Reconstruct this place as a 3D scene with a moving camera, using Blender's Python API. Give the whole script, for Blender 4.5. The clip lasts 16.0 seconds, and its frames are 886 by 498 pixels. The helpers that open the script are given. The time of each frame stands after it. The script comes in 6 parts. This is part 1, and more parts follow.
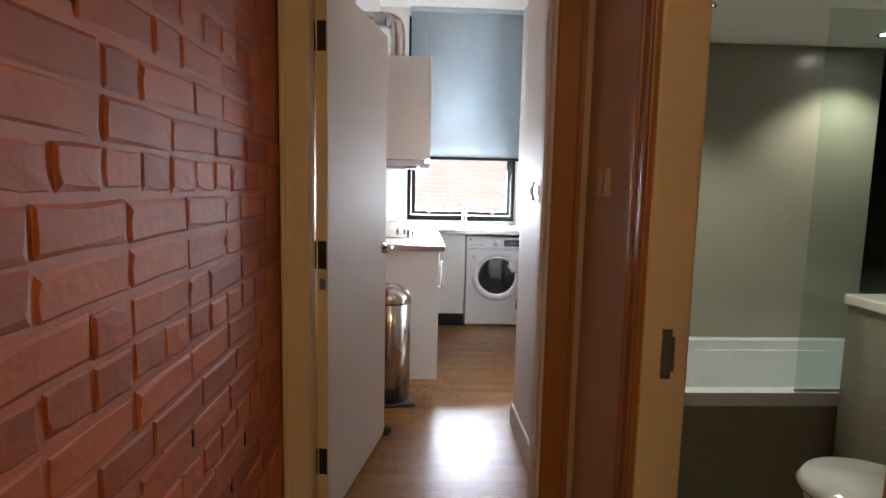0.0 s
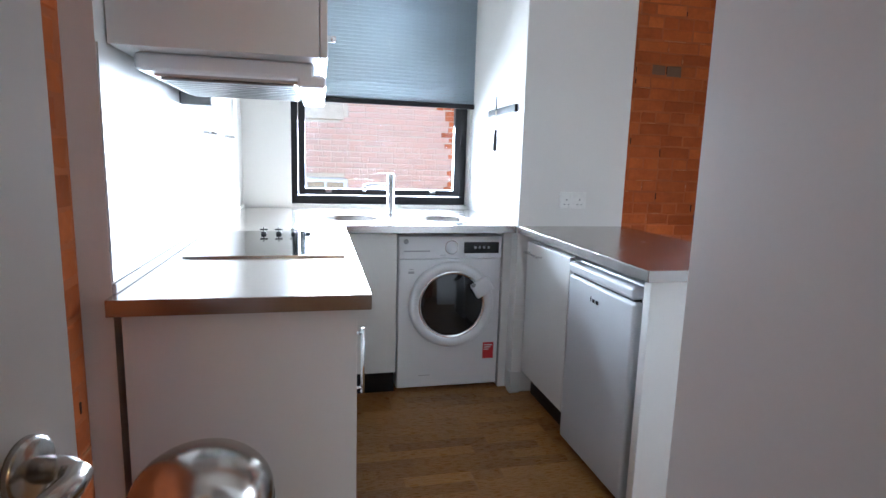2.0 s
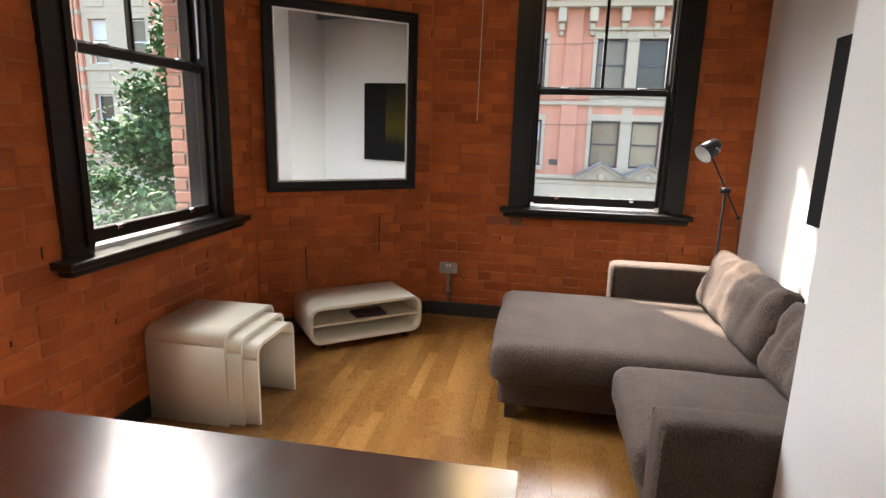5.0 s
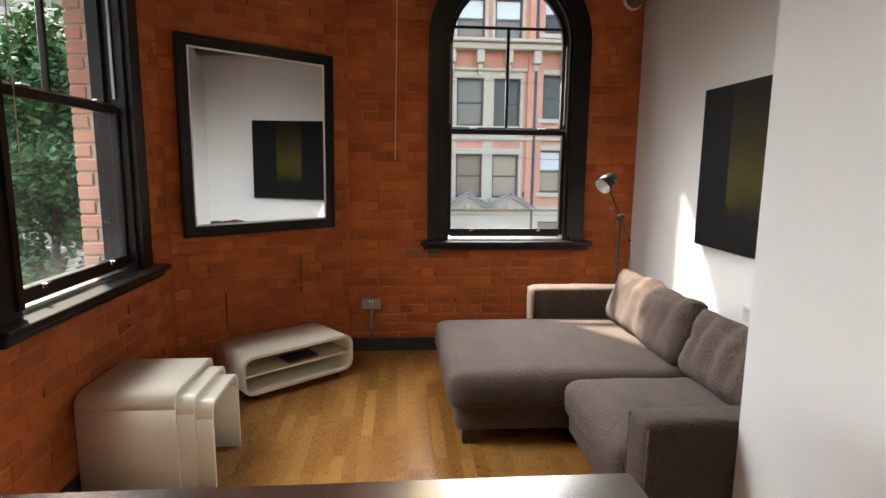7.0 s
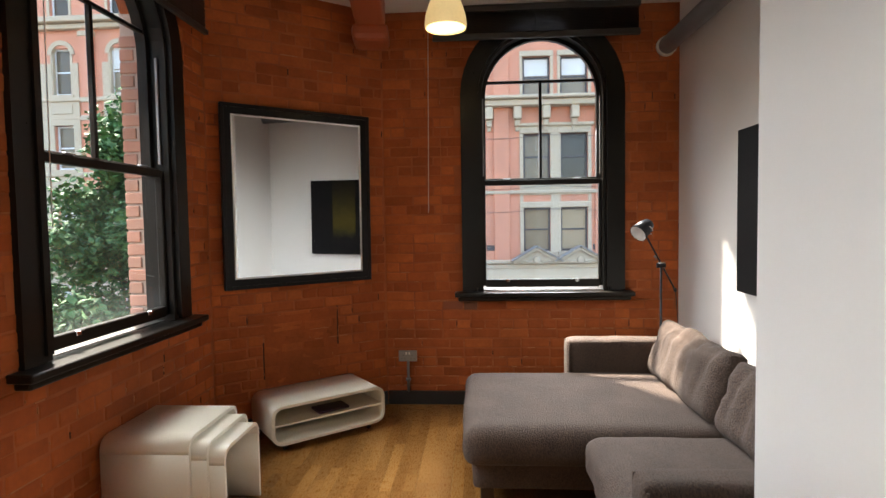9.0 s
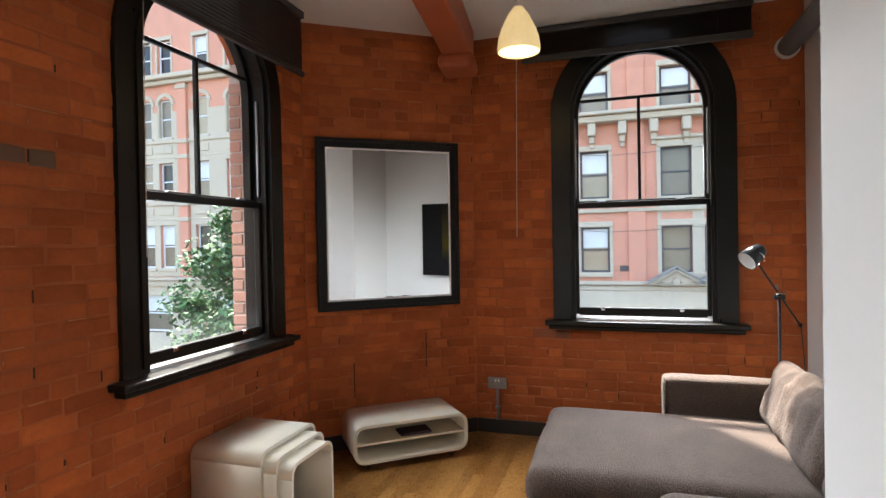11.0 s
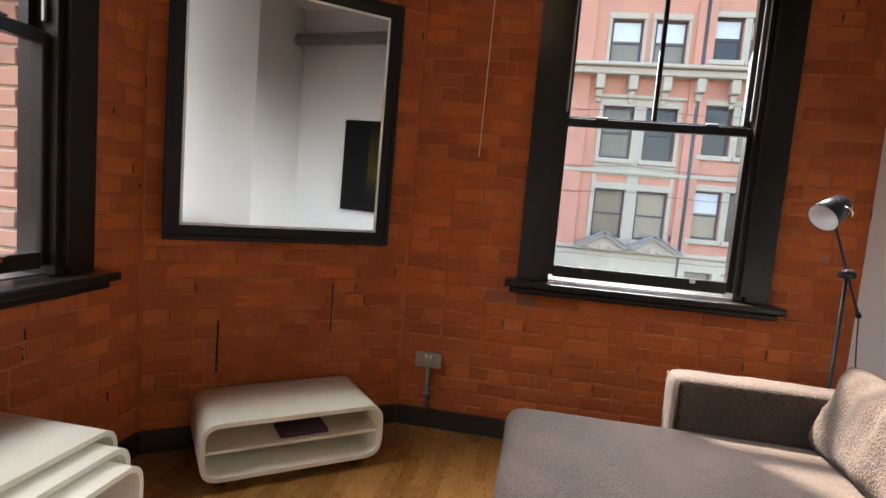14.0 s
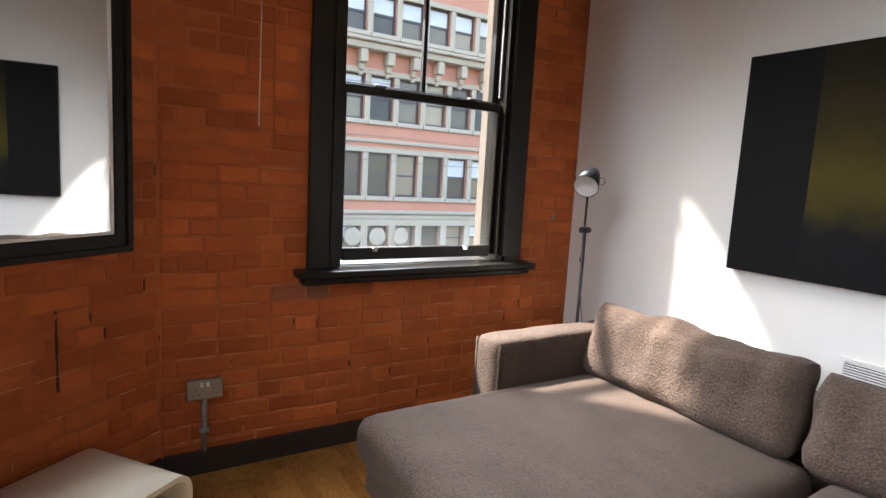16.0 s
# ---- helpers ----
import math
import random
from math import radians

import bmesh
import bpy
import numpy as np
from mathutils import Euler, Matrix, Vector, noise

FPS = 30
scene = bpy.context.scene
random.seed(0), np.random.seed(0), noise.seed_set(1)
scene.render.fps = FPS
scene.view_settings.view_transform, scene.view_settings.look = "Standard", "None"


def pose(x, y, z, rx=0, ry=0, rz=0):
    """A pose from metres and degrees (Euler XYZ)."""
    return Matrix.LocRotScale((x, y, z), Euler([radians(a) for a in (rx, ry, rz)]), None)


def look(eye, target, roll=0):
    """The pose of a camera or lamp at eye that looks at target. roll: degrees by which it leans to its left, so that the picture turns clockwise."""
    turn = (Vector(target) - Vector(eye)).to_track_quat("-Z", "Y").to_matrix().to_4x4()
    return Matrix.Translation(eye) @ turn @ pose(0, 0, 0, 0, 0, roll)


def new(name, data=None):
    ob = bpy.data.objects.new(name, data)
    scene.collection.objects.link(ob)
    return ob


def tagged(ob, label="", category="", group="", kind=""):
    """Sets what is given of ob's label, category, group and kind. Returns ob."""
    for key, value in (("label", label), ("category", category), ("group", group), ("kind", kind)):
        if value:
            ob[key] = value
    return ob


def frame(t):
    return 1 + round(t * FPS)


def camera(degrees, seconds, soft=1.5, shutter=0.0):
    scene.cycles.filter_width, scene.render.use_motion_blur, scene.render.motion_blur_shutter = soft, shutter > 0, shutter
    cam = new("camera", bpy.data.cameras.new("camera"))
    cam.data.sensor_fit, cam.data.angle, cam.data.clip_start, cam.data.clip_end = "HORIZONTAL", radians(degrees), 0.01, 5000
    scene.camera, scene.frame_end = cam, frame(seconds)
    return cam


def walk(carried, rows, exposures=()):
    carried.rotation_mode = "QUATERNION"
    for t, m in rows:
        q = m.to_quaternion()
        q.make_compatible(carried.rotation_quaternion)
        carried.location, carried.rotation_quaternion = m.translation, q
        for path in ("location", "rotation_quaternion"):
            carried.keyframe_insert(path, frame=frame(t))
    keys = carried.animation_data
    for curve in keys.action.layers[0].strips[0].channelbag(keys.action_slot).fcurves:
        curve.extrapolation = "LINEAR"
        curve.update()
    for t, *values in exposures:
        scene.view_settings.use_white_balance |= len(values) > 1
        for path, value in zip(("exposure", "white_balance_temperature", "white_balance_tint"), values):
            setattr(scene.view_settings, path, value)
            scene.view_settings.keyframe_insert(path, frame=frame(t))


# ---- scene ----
cam = camera(77.7, 16.0)
PATH = [
    (0, (0.946, 1.045, 1.276), (1.043, 3.03, 1.051), 1.2),
    (0.5, (0.932, 1.706, 1.254), (1.035, 3.693, 1.053), 1.5),
    (1, (0.945, 2.269, 1.232), (1.114, 4.251, 1.028), 1.6),
    (1.5, (0.959, 2.78, 1.222), (1.231, 4.742, 0.946), 1.6),
    (2, (1.003, 3.263, 1.219), (1.445, 5.187, 0.902), 1.7),
    (2.5, (1.12, 3.685, 1.214), (1.858, 5.509, 0.86), 2.0),
    (3, (1.269, 4.03, 1.231), (2.448, 5.607, 0.88), 2.2),
    (3.5, (1.437, 4.264, 1.286), (2.972, 5.501, 0.947), 2.5),
    (4, (1.575, 4.412, 1.34), (3.329, 5.303, 0.981), 2.3),
    (4.5, (1.663, 4.621, 1.389), (3.54, 5.18, 0.982), 1.8),
    (5, (1.765, 4.746, 1.448), (3.692, 5.077, 1.027), 1.6),
    (5.2, (1.786, 4.756, 1.472), (3.724, 5.022, 1.059), 1.5),
    (7.3, (1.634, 5.219, 1.479), (3.605, 5.04, 1.191), 0.4),
    (7.5, (1.638, 5.22, 1.472), (3.615, 5.064, 1.212), -0.0),
    (8, (1.604, 5.063, 1.495), (3.592, 5.046, 1.277), -0.3),
    (8.5, (1.596, 4.907, 1.46), (3.587, 4.992, 1.288), -0.6),
    (9, (1.636, 4.86, 1.446), (3.63, 4.981, 1.348), -0.9),
    (9.5, (1.732, 4.789, 1.455), (3.718, 5.027, 1.457), -1.4),
    (10, (1.729, 4.626, 1.483), (3.681, 5.055, 1.539), -1.1),
    (10.2, (1.706, 4.562, 1.494), (3.643, 5.057, 1.554), -0.9),
    (12.3, (2.063, 4.473, 1.439), (3.936, 5.166, 1.321), -1.0),
    (12.5, (2.153, 4.521, 1.423), (4.026, 5.21, 1.283), -0.4),
    (13, (2.416, 4.575, 1.386), (4.274, 5.29, 1.189), 1.6),
    (13.5, (2.701, 4.701, 1.31), (4.597, 5.302, 1.107), 4.1),
    (14, (2.979, 4.895, 1.319), (4.942, 5.22, 1.118), 4.8),
    (14.5, (3.227, 5.059, 1.338), (5.217, 5.069, 1.139), 4.9),
    (15, (3.363, 5.336, 1.338), (5.308, 4.916, 1.136), 4.5),
    (15.5, (3.398, 5.588, 1.367), (5.224, 4.807, 1.129), 4.0),
    (16, (3.467, 5.746, 1.356), (5.16, 4.713, 1.096), 3.2),
]
EXPOSURE = [(0.0, 3.85, 5950, 9), (0.5, 3.85, 6050, 9), (1.0, 3.75, 5850, 8), (1.5, 3.5, 5400, 5), (2.0, 3.3, 5400, 7), (2.5, 3.3, 5350, 8), (3.0, 3.0, 6000, 9), (3.5, 2.95, 6400, 10), (4.0, 3.0, 6600, 11), (5.0, 3.0, 6700, 11), (7.5, 2.85, 6700, 10), (9.0, 2.85, 6700, 10), (12.5, 3.07, 6050, 9), (13.5, 3.0, 6350, 10), (14.5, 2.95, 6450, 11), (16.0, 2.9, 6350, 11)]
walk(cam, [(t, look(eye, target, roll)) for t, eye, target, roll in PATH], EXPOSURE)

# ---- world, sun and window light ----
world = bpy.data.worlds.new("world")
scene.world = world
world.use_nodes = True
wn = world.node_tree.nodes
sky = wn.new("ShaderNodeTexSky")
sky.sky_type, sky.sun_disc = "NISHITA", False
sky.sun_elevation, sky.sun_rotation = radians(51), radians(53.3)
sky.air_density, sky.dust_density = 1.0, 2.0
wn["Background"].inputs[1].default_value = 0.15
world.node_tree.links.new(sky.outputs[0], wn["Background"].inputs[0])


def lamp(name, kind, m, energy, colour, **more):
    data = bpy.data.lights.new(name, kind)
    data.energy, data.color = energy, colour
    for key, value in more.items():
        if key == "size":
            data.size = value
        if key == "size_y":
            data.shape, data.size_y = "RECTANGLE", value
        if key == "angle":
            data.angle = value
        if key == "spread":
            data.spread = radians(value)
        if key == "radius":
            data.shadow_soft_size = value
        if key == "spot":
            data.spot_size, data.spot_blend = radians(value), 0.6
    ob = new(name, data)
    ob.matrix_world = m
    return ob


SUNWAY = Vector((-1.34, -1.0, -2.06))
lamp("sun", "SUN", look((20, 15, 30), Vector((20, 15, 30)) + SUNWAY), 4.0, (1.0, 0.93, 0.82), angle=radians(2.6))
DAY = (0.93, 0.97, 1.0)
lamp("east_window_daylight", "AREA", look((6.25, 4.34, 1.95), (4.95, 4.34, 0.60)), 5.6, DAY, size=0.86, size_y=1.85, spread=88)
lamp("north_window_daylight", "AREA", look((4.22, 6.92, 1.95), (4.22, 5.4, 0.60)), 4.7, DAY, size=0.86, size_y=1.85, spread=88)
lamp("kitchen_window_daylight", "AREA", look((1.42, 7.02, 1.2), (1.42, 4.0, 0.6)), 9.5, DAY, size=1.1, size_y=0.5, spread=115)


# ---- materials ----
def mat(name, colour=(0.8, 0.8, 0.8), rough=0.5, metal=0.0, **k):
    """A surface with two scales of variation: grain and broad wear."""
    m = bpy.data.materials.new(name)
    m.use_nodes = True
    nt = m.node_tree
    n, l = nt.nodes, nt.links
    b = n["Principled BSDF"]
    b.inputs["Roughness"].default_value, b.inputs["Metallic"].default_value = rough, metal
    tc = n.new("ShaderNodeTexCoord")
    mp = n.new("ShaderNodeMapping")
    mp.inputs["Scale"].default_value = k.get("stretch", (1, 1, 1))
    l.new(tc.outputs["Object"], mp.inputs["Vector"])
    big = n.new("ShaderNodeTexNoise")
    big.inputs["Scale"].default_value, big.inputs["Detail"].default_value = k.get("big", 2.5), 4
    small = n.new("ShaderNodeTexNoise")
    small.inputs["Scale"].default_value, small.inputs["Detail"].default_value = k.get("small", 60), 5
    l.new(mp.outputs[0], big.inputs["Vector"])
    l.new(mp.outputs[0], small.inputs["Vector"])
    amount, grain = k.get("amount", 0.12), k.get("grain", 0.08)
    mix = n.new("ShaderNodeMath")
    mix.operation = "MULTIPLY_ADD"
    l.new(big.outputs["Fac"], mix.inputs[0])
    mix.inputs[1].default_value, mix.inputs[2].default_value = amount * 2, 1 - amount
    mix2 = n.new("ShaderNodeMath")
    mix2.operation = "MULTIPLY_ADD"
    l.new(small.outputs["Fac"], mix2.inputs[0])
    mix2.inputs[1].default_value = grain * 2
    sub = n.new("ShaderNodeMath")
    sub.operation = "SUBTRACT"
    l.new(mix.outputs[0], sub.inputs[0])
    sub.inputs[1].default_value = grain
    l.new(sub.outputs[0], mix2.inputs[2])
    last = mix2.outputs[0]
    if k.get("patch"):
        # broad uneven coats over the whole wall
        where, broad, coat = n.new("ShaderNodeNewGeometry"), n.new("ShaderNodeTexNoise"), n.new("ShaderNodeMapRange")
        broad.inputs["Scale"].default_value, broad.inputs["Detail"].default_value = 1.7, 3
        l.new(where.outputs["Position"], broad.inputs["Vector"])
        coat.inputs["From Min"].default_value, coat.inputs["From Max"].default_value = 0.35, 0.65
        coat.inputs["To Min"].default_value, coat.inputs["To Max"].default_value = 1 - k["patch"], 1 + k["patch"] * 0.6
        l.new(broad.outputs["Fac"], coat.inputs["Value"])
        times = n.new("ShaderNodeMath")
        times.operation = "MULTIPLY"
        l.new(last, times.inputs[0])
        l.new(coat.outputs[0], times.inputs[1])
        last = times.outputs[0]
    if k.get("random"):
        info = n.new("ShaderNodeObjectInfo")
        geo = n.new("ShaderNodeNewGeometry")
        if k.get("shift"):
            # every brick takes its own stretch of the grain
            own, move = n.new("ShaderNodeCombineXYZ"), n.new("ShaderNodeVectorMath")
            move.operation = "MULTIPLY_ADD"
            for q in range(3):
                l.new(info.outputs["Random"], own.inputs[q])
            l.new(own.outputs[0], move.inputs[0])
            move.inputs[1].default_value = (13.0, 7.0, 29.0)
            l.new(tc.outputs["Object"], move.inputs[2])
            l.new(move.outputs[0], mp.inputs["Vector"])
        add = n.new("ShaderNodeMath")
        add.operation = "ADD"
        l.new(info.outputs["Random"], add.inputs[0])
        l.new(geo.outputs["Random Per Island"], add.inputs[1])
        fr = n.new("ShaderNodeMath")
        fr.operation = "FRACT"
        l.new(add.outputs[0], fr.inputs[0])
        ramp = n.new("ShaderNodeMapRange")
        ramp.inputs["To Min"].default_value, ramp.inputs["To Max"].default_value = 1 - k["random"], 1 + k["random"]
        l.new(fr.outputs[0], ramp.inputs["Value"])
        mul = n.new("ShaderNodeMath")
        mul.operation = "MULTIPLY"
        l.new(last, mul.inputs[0])
        l.new(ramp.outputs[0], mul.inputs[1])
        last = mul.outputs[0]
    tint = n.new("ShaderNodeMix")
    tint.data_type, tint.blend_type = "RGBA", "MIX"
    tint.inputs["A"].default_value = (*colour, 1)
    tint.inputs["B"].default_value = (*k.get("other", colour), 1)
    l.new(big.outputs["Fac"], tint.inputs["Factor"])
    if k.get("random") and k.get("other"):
        l.new(fr.outputs[0], tint.inputs["Factor"])
    hsv = n.new("ShaderNodeHueSaturation")
    l.new(tint.outputs["Result"], hsv.inputs["Color"])
    l.new(last, hsv.inputs["Value"])
    l.new(hsv.outputs[0], b.inputs["Base Color"])
    rr = n.new("ShaderNodeMapRange")
    rv = k.get("rough_var", 0.08)
    rr.inputs["To Min"].default_value, rr.inputs["To Max"].default_value = max(0.02, rough - rv), min(1, rough + rv)
    l.new((big if k.get("smears") else small).outputs["Fac"], rr.inputs["Value"])
    l.new(rr.outputs[0], b.inputs["Roughness"])
    if k.get("bump", 0.1):
        bp = n.new("ShaderNodeBump")
        bp.inputs["Strength"].default_value, bp.inputs["Distance"].default_value = k.get("bump", 0.1), k.get("depth", 0.004)
        l.new(small.outputs["Fac"], bp.inputs["Height"])
        l.new(bp.outputs[0], b.inputs["Normal"])
    if "coat" in k:
        b.inputs["Coat Weight"].default_value, b.inputs["Coat Roughness"].default_value = k["coat"], 0.1
    if "sheen" in k:
        b.inputs["Sheen Weight"].default_value, b.inputs["Sheen Roughness"].default_value = k["sheen"], 0.5
    if "glow" in k:
        b.inputs["Emission Color"].default_value, b.inputs["Emission Strength"].default_value = (*k["glow"][:3], 1), k["glow"][3]
    if "clear" in k:
        b.inputs["Transmission Weight"].default_value, b.inputs["IOR"].default_value = k["clear"], 1.45
    if "spec" in k:
        b.inputs["Specular IOR Level"].default_value = k["spec"]
    return m


def glass_mat(name, tint=(1, 1, 1), gloss=0.08, rough=0.0):
    """A thin pane: clear, with a mirror gloss that grows at a slant."""
    m = bpy.data.materials.new(name)
    m.use_nodes = True
    n, l = m.node_tree.nodes, m.node_tree.links
    n.remove(n["Principled BSDF"])
    t, g, mx = n.new("ShaderNodeBsdfTransparent"), n.new("ShaderNodeBsdfGlossy"), n.new("ShaderNodeMixShader")
    t.inputs[0].default_value = (*tint, 1)
    g.inputs["Roughness"].default_value = rough
    lw, pw, sc = n.new("ShaderNodeLayerWeight"), n.new("ShaderNodeMath"), n.new("ShaderNodeMath")
    lw.inputs[0].default_value = 0.5
    pw.operation, sc.operation = "POWER", "MULTIPLY_ADD"
    pw.inputs[1].default_value, sc.inputs[1].default_value, sc.inputs[2].default_value = 5.0, 0.6, gloss * 0.3
    l.new(lw.outputs["Facing"], pw.inputs[0])
    l.new(pw.outputs[0], sc.inputs[0])
    l.new(sc.outputs[0], mx.inputs[0])
    l.new(t.outputs[0], mx.inputs[1])
    l.new(g.outputs[0], mx.inputs[2])
    l.new(mx.outputs[0], n["Material Output"].inputs[0])
    return m


def grimy_glass(name):
    """Pane with street grime on its lower part."""
    m = glass_mat(name, (0.97, 0.98, 0.98))
    n, l = m.node_tree.nodes, m.node_tree.links
    clean = n["Material Output"].inputs[0].links[0].from_socket
    tc, sep, mr, no = n.new("ShaderNodeTexCoord"), n.new("ShaderNodeSeparateXYZ"), n.new("ShaderNodeMapRange"), n.new("ShaderNodeTexNoise")
    mul, mx, dirt = n.new("ShaderNodeMath"), n.new("ShaderNodeMixShader"), n.new("ShaderNodeBsdfTranslucent")
    dirt.inputs[0].default_value = (0.8, 0.8, 0.76, 1)
    no.inputs["Scale"].default_value, no.inputs["Detail"].default_value = 7, 5
    mr.interpolation_type = "SMOOTHSTEP"
    mr.inputs["From Min"].default_value, mr.inputs["From Max"].default_value = 1.18, 0.96
    mr.inputs["To Min"].default_value, mr.inputs["To Max"].default_value = 0.002, 0.02
    l.new(tc.outputs["Object"], sep.inputs[0])
    l.new(sep.outputs["Z"], mr.inputs["Value"])
    l.new(tc.outputs["Object"], no.inputs["Vector"])
    mul.operation = "MULTIPLY"
    l.new(mr.outputs[0], mul.inputs[0])
    l.new(no.outputs["Fac"], mul.inputs[1])
    l.new(mul.outputs[0], mx.inputs[0])
    l.new(clean, mx.inputs[1])
    l.new(dirt.outputs[0], mx.inputs[2])
    l.new(mx.outputs[0], n["Material Output"].inputs[0])
    return m


def board_mat(name, a, b_, rough):
    """Three-strip laminate: staves along x, grain along the stave."""
    m = mat(name, a, rough, stretch=(1.5, 22, 22), big=3, small=16, amount=0.14, grain=0.10, bump=0.02, depth=0.001, rough_var=0.05)
    n, l = m.node_tree.nodes, m.node_tree.links
    tc = n.new("ShaderNodeTexCoord")
    info = n.new("ShaderNodeObjectInfo")
    geo = n.new("ShaderNodeNewGeometry")
    off = n.new("ShaderNodeVectorMath")
    off.operation = "MULTIPLY_ADD"
    comb = n.new("ShaderNodeCombineXYZ")
    rnd = n.new("ShaderNodeMath")
    rnd.operation = "ADD"
    l.new(info.outputs["Random"], rnd.inputs[0])
    l.new(geo.outputs["Random Per Island"], rnd.inputs[1])
    l.new(rnd.outputs[0], comb.inputs[0])
    l.new(comb.outputs[0], off.inputs[0])
    off.inputs[1].default_value = (7.3, 0, 0)
    l.new(tc.outputs["Object"], off.inputs[2])
    br = n.new("ShaderNodeTexBrick")
    br.offset, br.squash = 0.37, 1.0
    br.inputs["Scale"].default_value = 1.0
    br.inputs["Color1"].default_value, br.inputs["Color2"].default_value = (0, 0, 0, 1), (1, 1, 1, 1)
    br.inputs["Mortar"].default_value = (0.3, 0.3, 0.3, 1)
    br.inputs["Mortar Size"].default_value = 0.0006
    br.inputs["Brick Width"].default_value, br.inputs["Row Height"].default_value = 0.43, 0.0655
    l.new(off.outputs[0], br.inputs["Vector"])
    for node in n:
        if node.bl_idname == "ShaderNodeMix":
            node.inputs["A"].default_value, node.inputs["B"].default_value = (*a, 1), (*b_, 1)
            l.new(br.outputs["Color"], node.inputs["Factor"])
    return m


BRICK_A, BRICK_B = (0.395, 0.093, 0.023), (0.47, 0.122, 0.031)
brick_paint = mat("brick_paint", BRICK_A, 0.68, other=BRICK_B, random=0.13, shift=True, patch=0.22, big=9, small=45, amount=0.24, grain=0.18, bump=0.3, depth=0.005, rough_var=0.12, spec=0.25)
mortar_paint = mat("mortar_paint", (0.26, 0.058, 0.013), 0.7, other=(0.50, 0.14, 0.036), big=4.2, small=90, amount=0.25, grain=0.12, bump=0.3, depth=0.003)
mortar_pale = mat("mortar_pale", (0.52, 0.24, 0.11), 0.85, other=(0.42, 0.14, 0.05), big=30, small=200, amount=0.2, grain=0.2, bump=0.4)
brick_bare = mat("brick_bare", (0.17, 0.11, 0.07), 0.75, other=(0.26, 0.07, 0.03), random=0.2, small=50, grain=0.15, bump=0.4, depth=0.005)
plaster = mat("plaster_white", (0.68, 0.665, 0.635), 0.55, big=1.2, small=120, amount=0.03, grain=0.02, bump=0.08, depth=0.002)
ceiling_paint = mat("ceiling_paint", (0.78, 0.77, 0.73), 0.8, big=1.0, small=90, amount=0.03, grain=0.02, bump=0.06)
hall_paint = mat("hall_paint", (0.54, 0.385, 0.26), 0.6, big=1.5, small=110, amount=0.04, grain=0.03, bump=0.08)
cream_gloss = mat("cream_gloss_paint", (0.66, 0.53, 0.33), 0.5, spec=0.25, big=3, small=70, amount=0.05, grain=0.03, bump=0.04)
wood_trim = mat("varnished_trim", (0.36, 0.16, 0.052), 0.35, stretch=(18, 18, 1.2), big=3, small=14, amount=0.2, grain=0.12, bump=0.05, other=(0.27, 0.11, 0.034))
door_paint = mat("door_paint", (0.66, 0.64, 0.62), 0.62, big=1.5, small=90, amount=0.03, grain=0.02, bump=0.05)
floor_boards = board_mat("oak_laminate", (0.175, 0.073, 0.016), (0.305, 0.146, 0.039), 0.28)
subfloor = mat("subfloor", (0.06, 0.035, 0.015), 0.9)
black_gloss = mat("black_gloss_paint", (0.012, 0.0105, 0.008), 0.3, spec=0.3, big=3, small=30, amount=0.2, grain=0.1, bump=0.0, rough_var=0.06)
black_satin = mat("black_satin", (0.010, 0.009, 0.010), 0.4, spec=0.25, bump=0.03)
skirting_paint = mat("skirting_black", (0.02, 0.018, 0.016), 0.4, bump=0.05)
glass = glass_mat("window_glass", (0.97, 0.98, 0.98))
dirty_glass = grimy_glass("grimy_glass")
bath_glass = glass_mat("bath_glass", (0.88, 0.93, 0.91), 0.15)
steel = mat("stainless_worktop", (0.52, 0.50, 0.48), 0.23, 1.0, stretch=(1, 2.2, 1), big=6, small=55, amount=0.06, grain=0.02, bump=0.012, depth=0.001, rough_var=0.09, smears=True)
steel_dark = mat("brushed_steel", (0.50, 0.47, 0.44), 0.22, 1.0, stretch=(40, 40, 1), big=2, small=20, amount=0.06, grain=0.06, bump=0.03, depth=0.0006)
chrome = mat("chrome", (0.75, 0.75, 0.75), 0.1, 1.0, bump=0.0, amount=0.03, grain=0.02, rough_var=0.05)
grey_metal = mat("grey_metal", (0.30, 0.30, 0.30), 0.4, 0.8, bump=0.03)
laminate = mat("white_laminate", (0.63, 0.62, 0.60), 0.35, big=1.5, small=80, amount=0.02, grain=0.015, bump=0.02)
appliance = mat("appliance_white", (0.70, 0.71, 0.73), 0.28, big=1.5, small=12, amount=0.02, grain=0.01, bump=0.0, rough_var=0.006)
appliance_grey = mat("appliance_silver", (0.47, 0.48, 0.50), 0.35, big=1.5, small=12, amount=0.02, grain=0.01, bump=0.0, rough_var=0.006)
dark_glass = mat("dark_glass", (0.012, 0.013, 0.015), 0.06, bump=0.0, amount=0.05, grain=0.0, rough_var=0.03)
rubber = mat("black_plastic", (0.015, 0.015, 0.016), 0.5, bump=0.05)
sticker_red = mat("sticker_red", (0.55, 0.03, 0.04), 0.4, bump=0.0)
print_grey = mat("print_grey", (0.35, 0.36, 0.38), 0.4, bump=0.0)
print_white = mat("print_white", (0.7, 0.7, 0.7), 0.4, bump=0.0)
switch_beige = mat("switch_beige", (0.52, 0.39, 0.28), 0.4, bump=0.0, amount=0.03)
switch_white = mat("switch_white", (0.74, 0.73, 0.70), 0.3, bump=0.0, amount=0.03)
